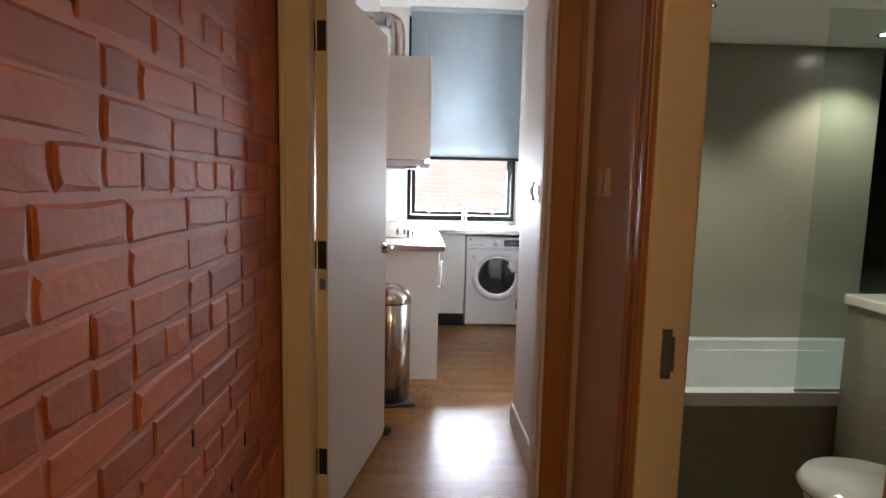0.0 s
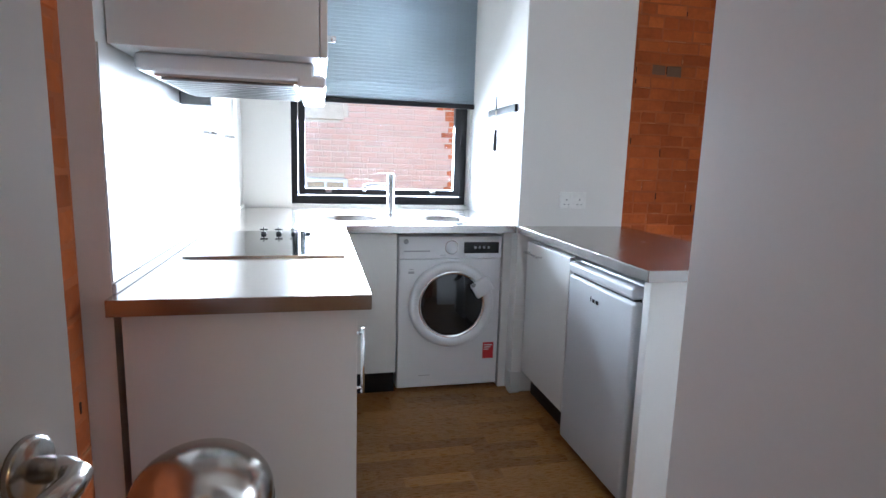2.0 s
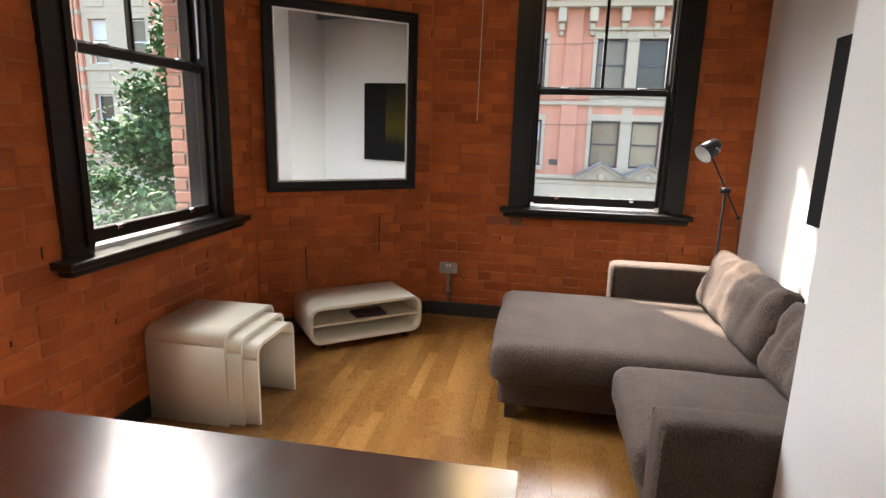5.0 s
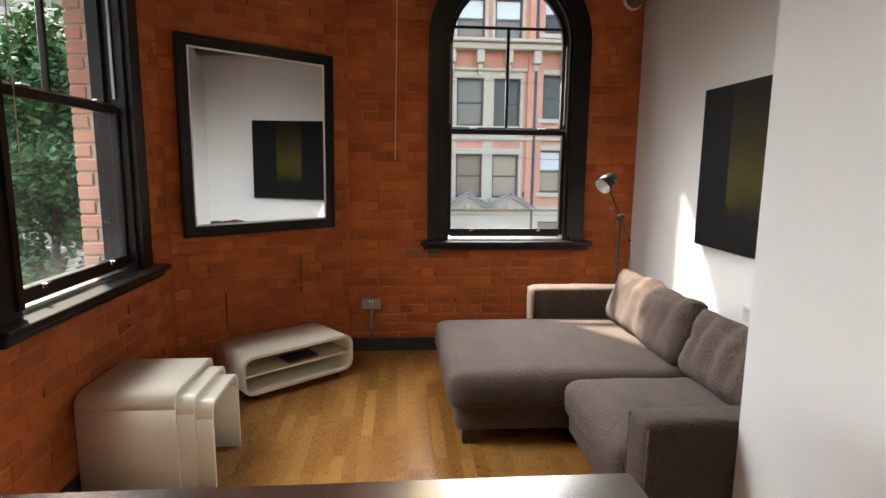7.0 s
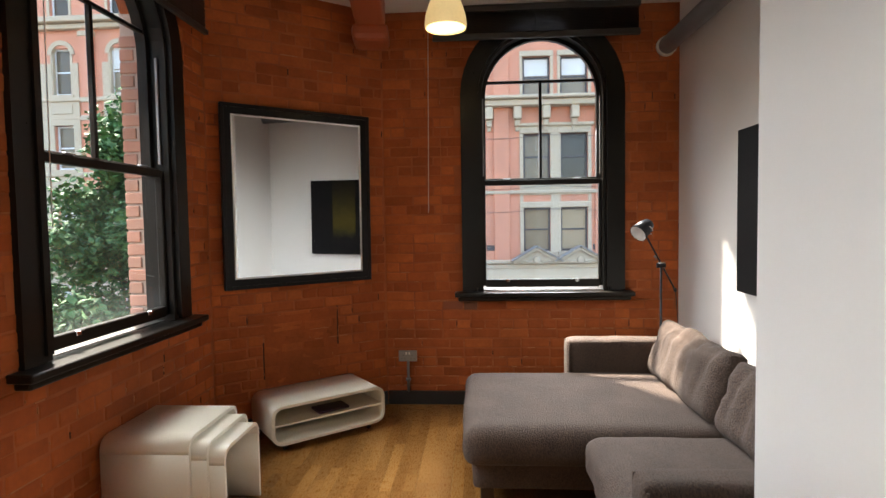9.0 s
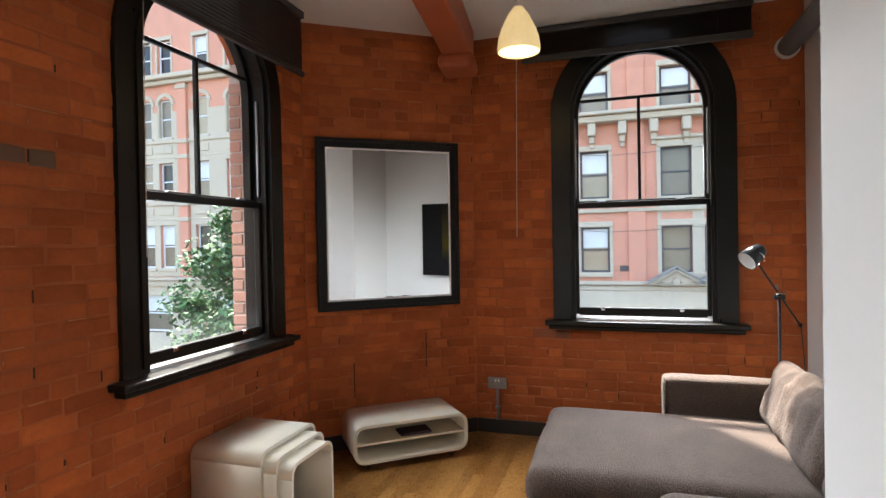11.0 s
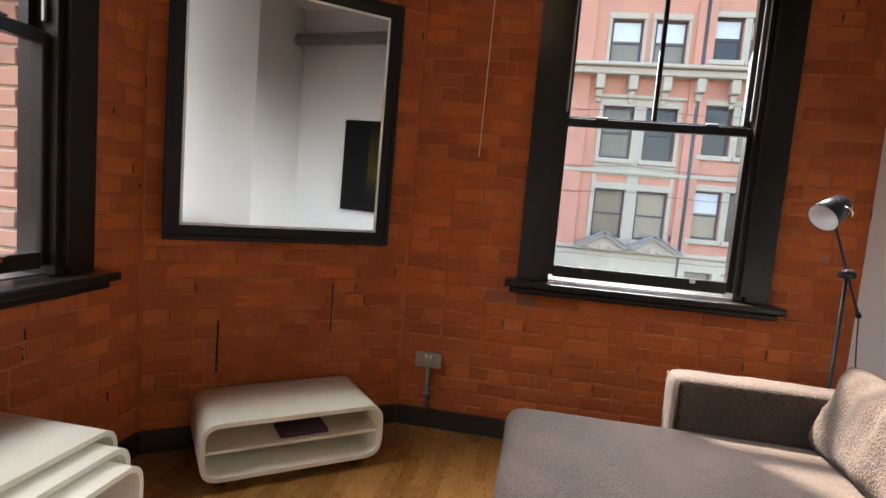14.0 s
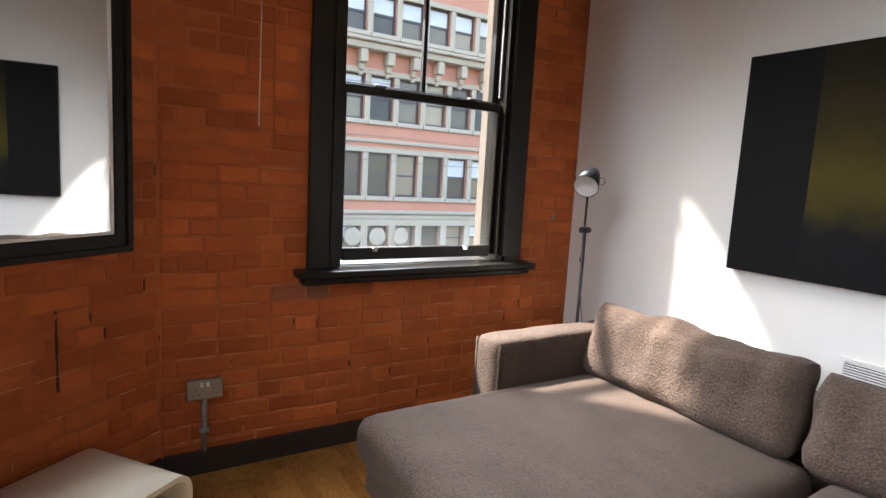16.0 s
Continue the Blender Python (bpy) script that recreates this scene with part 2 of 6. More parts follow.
fabric = mat("chenille_fabric", (0.046, 0.027, 0.0175), 0.95, stretch=(1, 1.6, 1), big=4, small=105, amount=0.25, grain=1.2, bump=0.9, depth=0.008, sheen=0.03, other=(0.068, 0.043, 0.030))
feet_wood = mat("dark_feet", (0.03, 0.016, 0.01), 0.4)
cream_lacquer = mat("cream_lacquer", (0.80, 0.755, 0.62), 0.30, big=2, small=90, amount=0.03, grain=0.015, bump=0.02, coat=0.15)
mirror_mat = mat("mirror_silver", (0.80, 0.82, 0.82), 0.01, 1.0, bump=0.0, amount=0.0, grain=0.0, rough_var=0.005)
# pale non-metal colour standing in for the sky's reflection along the bevel
bevel_glint = mat("mirror_bevel_glint", (0.85, 0.87, 0.88), 0.25, 0.0, bump=0.0, amount=0.0, grain=0.0)
blind_dark = mat("blind_dark", (0.045, 0.042, 0.04), 0.4, bump=0.02)
blind_pale = mat("blind_pale", (0.46, 0.54, 0.60), 0.4, bump=0.01, amount=0.04)
cord_white = mat("cord_white", (0.7, 0.68, 0.62), 0.7)
pipe_grey = mat("pipe_grey", (0.20, 0.205, 0.21), 0.5, big=3, small=80, bump=0.2)
lamp_black = mat("lamp_black", (0.02, 0.022, 0.027), 0.3, 0.4, bump=0.0)
lamp_inner = mat("lamp_inner", (0.75, 0.75, 0.75), 0.4)
shade_glass = mat("shade_glass", (0.85, 0.75, 0.50), 0.3, bump=0.0, glow=(1.0, 0.72, 0.30, 0.075))
tile_grey = mat("mosaic_tile", (0.30, 0.29, 0.235), 0.25, big=3, small=60, amount=0.06, grain=0.04, bump=0.06, random=0.06)
bath_white = mat("bath_enamel", (0.72, 0.76, 0.78), 0.15, bump=0.0, amount=0.03)
ceramic = mat("ceramic", (0.80, 0.80, 0.78), 0.1, bump=0.0, amount=0.02)
spot_glow = mat("spot_glow", (1, 1, 1), 0.4, bump=0.0, glow=(1.0, 0.95, 0.85, 3.0))
beam_paint = mat("beam_paint", (0.40, 0.10, 0.035), 0.5, big=4, small=60, amount=0.12, grain=0.08, bump=0.2)
ext_red = mat("facade_brick", (0.70, 0.31, 0.19), 0.85, other=(0.52, 0.22, 0.13), stretch=(1.6, 1.6, 1), big=1.1, small=14, amount=0.34, grain=0.22, bump=0.3, depth=0.02)
ext_stone = mat("facade_stone", (0.62, 0.50, 0.34), 0.85, other=(0.38, 0.30, 0.21), big=1.6, small=13, amount=0.3, grain=0.22, bump=0.4, depth=0.02)
ext_lead = mat("weathered_stone_cap", (0.26, 0.24, 0.215), 0.8, big=3, small=15, amount=0.3, grain=0.2, bump=0.3)
ext_sand = mat("facade_sandstone", (0.58, 0.49, 0.35), 0.85, other=(0.34, 0.28, 0.20), big=0.9, small=8, amount=0.3, grain=0.2, bump=0.2)
ext_glass = mat("facade_glass", (0.08, 0.07, 0.055), 0.12, bump=0.0, other=(0.30, 0.23, 0.14), random=0.5, amount=0.2, spec=0.3)
ext_frame = mat("facade_frame", (0.07, 0.06, 0.055), 0.5)
ext_frame_white = mat("facade_frame_white", (0.7, 0.69, 0.66), 0.5)
ext_brick = mat("outer_brick", (0.50, 0.28, 0.195), 0.85, other=(0.38, 0.19, 0.13), random=0.2, big=6, small=70, grain=0.12, bump=0.4)
ext_mortar = mat("outer_mortar", (0.46, 0.36, 0.29), 0.9, big=6, small=80, grain=0.1, bump=0.4)
ext_cream = mat("outer_dark_paint", (0.12, 0.095, 0.07), 0.7, big=3, small=60)
yard_brick = mat("yard_brick", (0.66, 0.41, 0.29), 0.85, other=(0.44, 0.25, 0.17), random=0.25, big=3, small=60, grain=0.12, bump=0.3)
banner_red = mat("banner_red", (0.46, 0.008, 0.014), 0.6, bump=0.05)
asphalt = mat("asphalt", (0.055, 0.055, 0.057), 0.85, big=0.3, small=30, amount=0.2, grain=0.1, bump=0.3)
paving = mat("paving", (0.25, 0.24, 0.22), 0.8, big=0.6, small=14, amount=0.15, grain=0.1)
leaf_mat = mat("leaf", (0.045, 0.105, 0.035), 0.6, other=(0.085, 0.165, 0.055), random=0.3, bump=0.0, spec=0.15)
bark = mat("bark", (0.07, 0.055, 0.04), 0.9, bump=0.5)
car_paint = mat("car_paint", (0.40, 0.42, 0.45), 0.25, 0.6, bump=0.0, coat=0.6)
tyre_mat = mat("tyre", (0.02, 0.02, 0.02), 0.8)
art_black = mat("canvas_black", (0.006, 0.0055, 0.006), 0.7, spec=0.12, big=2, small=160, amount=0.3, grain=0.1, bump=0.2, depth=0.002)
# near-black colour that stands in for shade inside cracks and open joints
gap_shade = mat("gap_shade", (0.05, 0.018, 0.008), 0.9, bump=0.3)
plum = mat("plum_cover", (0.04, 0.015, 0.035), 0.4)


def olive_mat():
    """The painting's olive field: brightest across its middle, smeared into black at the foot and brown at the head."""
    m = mat("canvas_olive", (0.05, 0.04, 0.006), 0.7, spec=0.12, big=3, small=160, amount=0.2, grain=0.1, bump=0.2, depth=0.002)
    n, l = m.node_tree.nodes, m.node_tree.links
    tc, sep, ramp, smear, add = n.new("ShaderNodeTexCoord"), n.new("ShaderNodeSeparateXYZ"), n.new("ShaderNodeValToRGB"), n.new("ShaderNodeTexNoise"), n.new("ShaderNodeMath")
    smear.inputs["Scale"].default_value, smear.inputs["Detail"].default_value = 9, 4
    l.new(tc.outputs["Object"], sep.inputs[0])
    l.new(tc.outputs["Object"], smear.inputs["Vector"])
    add.operation = "MULTIPLY_ADD"
    add.inputs[1].default_value = 0.22
    l.new(smear.outputs["Fac"], add.inputs[0])
    l.new(sep.outputs["Z"], add.inputs[2])
    e = ramp.color_ramp.elements
    e[0].position, e[0].color = 0.30, (0.006, 0.0055, 0.006, 1)
    e[1].position, e[1].color = 0.95, (0.013, 0.010, 0.005, 1)
    for p, c in ((0.43, (0.042, 0.033, 0.006, 1)), (0.53, (0.058, 0.045, 0.007, 1)), (0.68, (0.034, 0.026, 0.006, 1))):
        e.new(p).color = c
    l.new(add.outputs[0], ramp.inputs[0])
    for node in list(n):
        if node.bl_idname == "ShaderNodeMix":
            l.new(ramp.outputs[0], node.inputs["A"])
            l.new(ramp.outputs[0], node.inputs["B"])
    return m


art_olive = olive_mat()


# ---- building helpers ----
def bm_box(bm, x0, x1, y0, y1, z0, z1, bevel=0.0, seg=1, m=None):
    """Adds a box, with rounded edges where bevel is given."""
    vs = [bm.verts.new((x, y, z)) for z in (z0, z1) for y in (y0, y1) for x in (x0, x1)]
    fs = [bm.faces.new([vs[i] for i in q]) for q in ((0, 2, 3, 1), (4, 5, 7, 6), (0, 1, 5, 4), (2, 6, 7, 3), (0, 4, 6, 2), (1, 3, 7, 5))]
    if m is not None:
        bmesh.ops.transform(bm, matrix=m, verts=vs)
    if bevel:
        es = list({e for f in fs for e in f.edges})
        bmesh.ops.bevel(bm, geom=es, offset=bevel, segments=seg, affect="EDGES", profile=0.5, clamp_overlap=True)
    return bm


def box(x0, x1, y0, y1, z0, z1, bevel=0.0, seg=1, m=None):
    return bm_box(bmesh.new(), x0, x1, y0, y1, z0, z1, bevel, seg, m)


def bm_tube(bm, pts, radius, sides=10, caps=True):
    """A round bar through the points; radius may be one number or one for each point."""
    pts = [Vector(p) for p in pts]
    rad = radius if isinstance(radius, (list, tuple)) else [radius] * len(pts)
    rings = []
    prev = None
    for i, p in enumerate(pts):
        d = (pts[min(i + 1, len(pts) - 1)] - pts[max(i - 1, 0)]).normalized()
        side = prev if prev is not None else (Vector((0, 0, 1)) if abs(d.z) < 0.9 else Vector((1, 0, 0)))
        a = (side - d * side.dot(d)).normalized()
        prev = a
        b = d.cross(a)
        rings.append([bm.verts.new(p + (a * math.cos(t) + b * math.sin(t)) * rad[i]) for t in [2 * math.pi * k / sides for k in range(sides)]])
    for r0, r1 in zip(rings, rings[1:]):
        for k in range(sides):
            f = bm.faces.new((r0[k], r0[(k + 1) % sides], r1[(k + 1) % sides], r1[k]))
            f.smooth = True
    if caps:
        bm.faces.new(rings[0][::-1])
        bm.faces.new(rings[-1])
    return bm


def tube(pts, radius, sides=10, caps=True):
    return bm_tube(bmesh.new(), pts, radius, sides, caps)


def bm_lathe(bm, profile, m=None, sides=32):
    """Turns (radius, z) pairs about the z axis."""
    rings = []
    for r, z in profile:
        rings.append([bm.verts.new((r * math.cos(t), r * math.sin(t), z)) for t in [2 * math.pi * k / sides for k in range(sides)]] if r > 1e-5 else [bm.verts.new((0, 0, z))])
    made = [v for r in rings for v in r]
    for r0, r1 in zip(rings, rings[1:]):
        for k in range(sides):
            q = [r0[k % len(r0)], r0[(k + 1) % len(r0)], r1[(k + 1) % len(r1)], r1[k % len(r1)]]
            q = list(dict.fromkeys(q))
            if len(q) > 2:
                bm.faces.new(q).smooth = True
    if m is not None:
        bmesh.ops.transform(bm, matrix=m, verts=made)
    return bm


def lathe(profile, m=None, sides=32):
    return bm_lathe(bmesh.new(), profile, m, sides)


def bm_ribbon(bm, loop, y0, y1, thick):
    """A bent board: an open or closed run of (x, z) points made solid inwards by thick, from y0 to y1."""
    n = len(loop)
    closed = loop[0] == loop[-1]
    if closed:
        loop = loop[:-1]
        n -= 1
    outer = [Vector((p[0], 0, p[1])) for p in loop]
    inner = []
    for i, p in enumerate(outer):
        a = outer[(i - 1) % n] if closed or i else p
        b = outer[(i + 1) % n] if closed or i < n - 1 else p
        d = (b - a).normalized()
        inner.append(p + Vector((d.z, 0, -d.x)) * thick)
    rows = [[bm.verts.new((p.x, y, p.z)) for p in side] for y in (y0, y1) for side in (outer, inner)]
    o0, i0, o1, i1 = rows
    for k in range(n if closed else n - 1):
        j = (k + 1) % n
        for q in ((o0[k], o0[j], o1[j], o1[k]), (i0[j], i0[k], i1[k], i1[j])):
            bm.faces.new(q).smooth = True
        bm.faces.new((o0[j], o0[k], i0[k], i0[j]))
        bm.faces.new((o1[k], o1[j], i1[j], i1[k]))
    if not closed:
        for k in (0, n - 1):
            bm.faces.new((o0[k], o1[k], i1[k], i0[k]))
    return bm


def bm_panel(bm, u0, u1, z0, z1, holes, d0, d1, m):
    """A slab in the (u, z) plane from depth d0 to d1, with rectangular holes (ua, ub, za, zb), placed by m."""
    us = sorted({u0, u1, *[min(max(h[i], u0), u1) for h in holes for i in (0, 1)]})
    zs = sorted({z0, z1, *[min(max(h[i], z0), z1) for h in holes for i in (2, 3)]})

    def solid(i, j):
        if not (0 <= i < len(us) - 1 and 0 <= j < len(zs) - 1):
            return False
        u, z = (us[i] + us[i + 1]) / 2, (zs[j] + zs[j + 1]) / 2
        return not any(h[0] < u < h[1] and h[2] < z < h[3] for h in holes)

    made = {}

    def v(i, j, d):
        key = (i, j, d)
        if key not in made:
            made[key] = bm.verts.new(m @ Vector((us[i], (d0, d1)[d], zs[j])))
        return made[key]

    for i in range(len(us) - 1):
        for j in range(len(zs) - 1):
            if not solid(i, j):
                continue
            bm.faces.new((v(i, j, 0), v(i + 1, j, 0), v(i + 1, j + 1, 0), v(i, j + 1, 0)))
            bm.faces.new((v(i, j, 1), v(i, j + 1, 1), v(i + 1, j + 1, 1), v(i + 1, j, 1)))
            if not solid(i - 1, j):
                bm.faces.new((v(i, j, 0), v(i, j + 1, 0), v(i, j + 1, 1), v(i, j, 1)))
            if not solid(i + 1, j):
                bm.faces.new((v(i + 1, j, 0), v(i + 1, j, 1), v(i + 1, j + 1, 1), v(i + 1, j + 1, 0)))
            if not solid(i, j - 1):
                bm.faces.new((v(i, j, 0), v(i, j, 1), v(i + 1, j, 1), v(i + 1, j, 0)))
            if not solid(i, j + 1):
                bm.faces.new((v(i, j + 1, 0), v(i + 1, j + 1, 0), v(i + 1, j + 1, 1), v(i, j + 1, 1)))
    return bm


def bm_spandrels(bm, c, spring, radius, top, d0, d1, m, steps=14):
    """The wall between an arch and the straight line above it."""
    for k in range(steps):
        a0, a1 = math.pi * k / steps, math.pi * (k + 1) / steps
        p = [(c - radius * math.cos(a), spring + radius * math.sin(a)) for a in (a0, a1)]
        vs = [bm.verts.new(m @ Vector((u, d, z))) for d in (d0, d1) for u, z in (p[0], p[1], (p[1][0], top), (p[0][0], top))]
        for q in ((0, 1, 2, 3), (7, 6, 5, 4), (0, 4, 5, 1), (3, 2, 6, 7)):
            bm.faces.new([vs[i] for i in q])
    return bm


def mesh_of(name, bm, material, fix=True):
    if fix:
        bmesh.ops.recalc_face_normals(bm, faces=bm.faces)
    me = bpy.data.meshes.new(name)
    bm.to_mesh(me)
    bm.free()
    me.materials.append(material)
    return me


def part(name, bm, material, parent, label=""):
    """Links a bmesh as one mesh object under a thing or a part."""
    ob = new(name, mesh_of(name, bm, material))
    ob.parent = parent
    return tagged(ob, label)


def thing(name, m, label, category, group="", kind=""):
    """An empty at the base of a thing, to hold its parts."""
    ob = new(name)
    ob.empty_display_size = 0.1
    ob.matrix_world = m
    return tagged(ob, label, category, group, kind)


def solo(name, bm, material, label, category, group="", kind="", m=None):
    """A thing that is one mesh."""
    ob = new(name, mesh_of(name, bm, material))
    if m is not None:
        ob.matrix_world = m
    return tagged(ob, label, category, group, kind)


def structure(name, bm, material, label="", m=None):
    ob = new(name, mesh_of(name, bm, material))
    if m is not None:
        ob.matrix_world = m
    return tagged(ob, label, "", "", "structure")


def text_mesh(words, size, m, material, name, parent):
    """Lettering in the built-in font, as a thin mesh."""
    cu = bpy.data.curves.new(name, "FONT")
    cu.body, cu.size, cu.extrude, cu.align_x, cu.align_y = words, size, 0.0004, "CENTER", "CENTER"
    tmp = new(name, cu)
    me = bpy.data.meshes.new_from_object(tmp)
    bpy.data.objects.remove(tmp)
    me.materials.append(material)
    me.transform(m)
    ob = new(name, me)
    ob.parent = parent
    return ob


def rounded(points, r, seg=5):
    """A run of (x, z) points with its inner corners rounded."""
    out = [points[0]]
    for a, b, c in zip(points, points[1:], points[2:]):
        a, b, c = Vector(a), Vector(b), Vector(c)
        p, q = b + (a - b).normalized() * r, b + (c - b).normalized() * r
        for k in range(seg + 1):
            t = k / seg
            s = p * (1 - t) ** 2 + b * 2 * t * (1 - t) + q * t * t
            out.append((s.x, s.y))
    out.append(points[-1])
    return out


# ---- the large structure ----
def basis(o, u, d):
    """Local u along a wall, d out of the room, z up."""
    m = Matrix(((u[0], d[0], 0, o[0]), (u[1], d[1], 0, o[1]), (0, 0, 1, o[2] if len(o) > 2 else 0), (0, 0, 0, 1)))
    return m


CEIL = 3.07
NORTH = basis((0, 6.62), (1, 0), (0, 1))
EAST = basis((5.95, 0), (0, -1), (1, 0))
CORNER_N, CORNER_E = Vector((5.17, 6.62)), Vector((5.95, 5.58))
CLEN = (CORNER_E - CORNER_N).length
cu = (CORNER_E - CORNER_N) / CLEN
CORNER = basis((5.17, 6.62), (cu.x, cu.y), (-cu.y, cu.x))
WEST = basis((0.49, 0), (0, 1), (-1, 0))
SPRING, GLASS_R, SURROUND_R = 2.42, 0.44, 0.625
W1, W2 = 4.25, -4.345  # window centres along u on the north and east walls


def window_wall(name, m, u0, u1, c, label):
    bm = bmesh.new()
    r = 0.56
    bm_panel(bm, u0, u1, 0, CEIL + 0.25, [(c - r, c + r, 0.88, SPRING + r)], 0.0052, 0.27, m)
    bm_spandrels(bm, c, SPRING, r, SPRING + r, 0.0052, 0.27, m)
    return structure(name, bm, mortar_paint, label)


wall_north = window_wall("wall_north", NORTH, 2.57, 5.36, W1, "orange-painted brick wall with an arched sash window")
wall_east = window_wall("wall_east", EAST, -5.78, -3.14, W2, "orange-painted brick wall with an arched sash window")
wall_corner = structure("wall_corner", bm_panel(bmesh.new(), -0.12, CLEN + 0.12, 0, CEIL + 0.25, [], 0.0052, 0.30, CORNER), mortar_paint, "orange-painted brick wall across the room's corner")
wall_west = structure("wall_west", bm_panel(bmesh.new(), -1.2, 4.6, 0, CEIL + 0.2, [], 0.0052, 0.25, WEST), mortar_paint, "orange-painted brick wall of the hall")
structure("wall_kitchen_west", box(0.23, 0.55, 4.6, 7.2, 0, CEIL + 0.2), plaster, "white plastered kitchen wall")
structure("wall_pier", box(2.0, 2.585, 5.905, 7.04, 0, CEIL + 0.2, 0.004), plaster, "white plastered pier at the end of the worktop")
structure("wall_kitchen_north", bm_panel(bmesh.new(), 0.5, 2.05, 0, CEIL + 0.2, [(0.84, 1.985, 0.92, 3.0)], 0.0, 0.3, basis((0, 6.86), (1, 0), (0, 1))), plaster, "white plastered wall round the kitchen window")
structure("wall_south", box(3.2, 6.4, 3.11, 3.31, 0, CEIL + 0.2), plaster, "white plastered wall behind the sofa")
structure("wall_return", box(3.2, 3.375, 3.31, 3.72, 0, CEIL + 0.2), plaster, "white plastered return wall")
slant = box(1.56, 3.375, 3.72, 4.0, 0, CEIL + 0.2)
for v in slant.verts:
    if v.co.x < 2 and v.co.y > 3.9:
        v.co.y = 3.8935
structure("wall_bathroom_north", slant, plaster, "white plastered wall between bathroom and living room")
structure("wall_passage", box(1.485, 1.5598, 3.06, 3.893, 0, CEIL + 0.2), plaster, "white plastered passage wall with switches")
structure("wall_doorway", bm_panel(bmesh.new(), 0.45, 1.7, 0, CEIL + 0.2, [(0.555, 1.424, -1, 2.06)], 0, 0.13, basis((0, 2.93), (1, 0), (0, 1))), hall_paint, "wall with the doorway to the kitchen")
structure("wall_hall_east", bm_panel(bmesh.new(), -1.2, 2.93, 0, 2.6, [(1.62, 2.41, -1, 2.04)], 0, 0.11, basis((1.53, 0), (0, 1), (1, 0))), hall_paint, "warm beige hall wall with the bathroom doorway")
structure("wall_hall_south", box(0.2, 1.64, -1.3, -1.2, 0, 2.6), hall_paint, "hall end wall")
structure("wall_bathroom_south", box(1.64, 3.5, 0.0, 0.1, 0, 2.6), tile_grey, "tiled bathroom end wall")
structure("wall_bathroom_east", box(3.2, 3.35, 0.1, 3.72, 0, 2.6), tile_grey, "tiled bathroom wall")
structure("wall_bathroom_tiles", box(1.645, 3.2, 3.70, 3.719, 0, 2.2), tile_grey, "grey-green mosaic tiled wall over the bath")
structure("ceiling", box(0.2, 6.19, 2.9, 6.88, CEIL, CEIL + 0.15), ceiling_paint, "white painted ceiling")
structure("ceiling_hall", box(0.2, 1.64, -1.3, 2.93, 2.42, 2.6), ceiling_paint, "white hall ceiling")
structure("ceiling_bathroom", box(1.64, 3.3, 0.0, 3.72, 1.985, 2.3), ceiling_paint, "white bathroom ceiling")
bathroom_floor = structure("floor_bathroom", box(1.60, 3.3, 0.1, 3.72, -0.05, 0.004), tile_grey, "grey-green tiled bathroom floor")
floor = structure("floor", box(0.2, 6.5, -1.3, 7.2, -0.2, -0.012), subfloor, "oak laminate floor of three-strip boards")

# skirting
baseboard = structure("baseboard", bm_panel(bmesh.new(), 2.6, 5.16, 0, 0.105, [], -0.022, -0.001, NORTH), skirting_paint, "black painted skirting board")
structure("baseboard_corner", bm_panel(bmesh.new(), 0.012, CLEN - 0.01, 0, 0.105, [], -0.022, -0.001, CORNER), skirting_paint, "black painted skirting board")
structure("baseboard_east", bm_panel(bmesh.new(), -5.572, -3.315, 0, 0.105, [], -0.022, -0.001, EAST), skirting_paint, "black painted skirting board")
structure("baseboard_passage", box(1.470, 1.4845, 3.07, 3.905, 0, 0.12, 0.004), door_paint, "white painted skirting board")


# ---- windows ----
def arch_ring(r_in, r_out, z_bottom, d0, d1, m, steps=20, foot=True):
    """An upright frame with a round head: two legs and an arch, from radius r_in to r_out."""
    bm = bmesh.new()
    inner = [(-r_in, z_bottom)] + [(-r_in * math.cos(math.pi * k / steps), SPRING + r_in * math.sin(math.pi * k / steps)) for k in range(steps + 1)] + [(r_in, z_bottom)]
    outer = [(-r_out, z_bottom)] + [(-r_out * math.cos(math.pi * k / steps), SPRING + r_out * math.sin(math.pi * k / steps)) for k in range(steps + 1)] + [(r_out, z_bottom)]
    rows = [[bm.verts.new(m @ Vector((u, d, z))) for u, z in loop] for d in (d0, d1) for loop in (inner, outer)]
    i0, o0, i1, o1 = rows
    for k in range(len(inner) - 1):
        for q in ((i0[k], i0[k + 1], o0[k + 1], o0[k]), (i1[k + 1], i1[k], o1[k], o1[k + 1]), (i0[k + 1], i0[k], i1[k], i1[k + 1]), (o0[k], o0[k + 1], o1[k + 1], o1[k])):
            bm.faces.new(q)
    for k in (0, -1):
        bm.faces.new((i0[k], o0[k], o1[k], i1[k]))
    return bm


def arch_pane(r, z0, d, m, steps=20):
    bm = bmesh.new()
    loop = [(-r, z0)] + [(-r * math.cos(math.pi * k / steps), SPRING + r * math.sin(math.pi * k / steps)) for k in range(steps + 1)] + [(r, z0)]
    a = [bm.verts.new(m @ Vector((u, d, z))) for u, z in loop]
    b = [bm.verts.new(m @ Vector((u, d + 0.004, z))) for u, z in loop]
    bm.faces.new(a)
    bm.faces.new(b[::-1])
    for k in range(len(a)):
        j = (k + 1) % len(a)
        bm.faces.new((a[k], b[k], b[j], a[j]))
    return bm


def local_box(m, u0, u1, d0, d1, z0, z1, bevel=0.004):
    return box(u0, u1, d0, d1, z0, z1, bevel, 1, m)


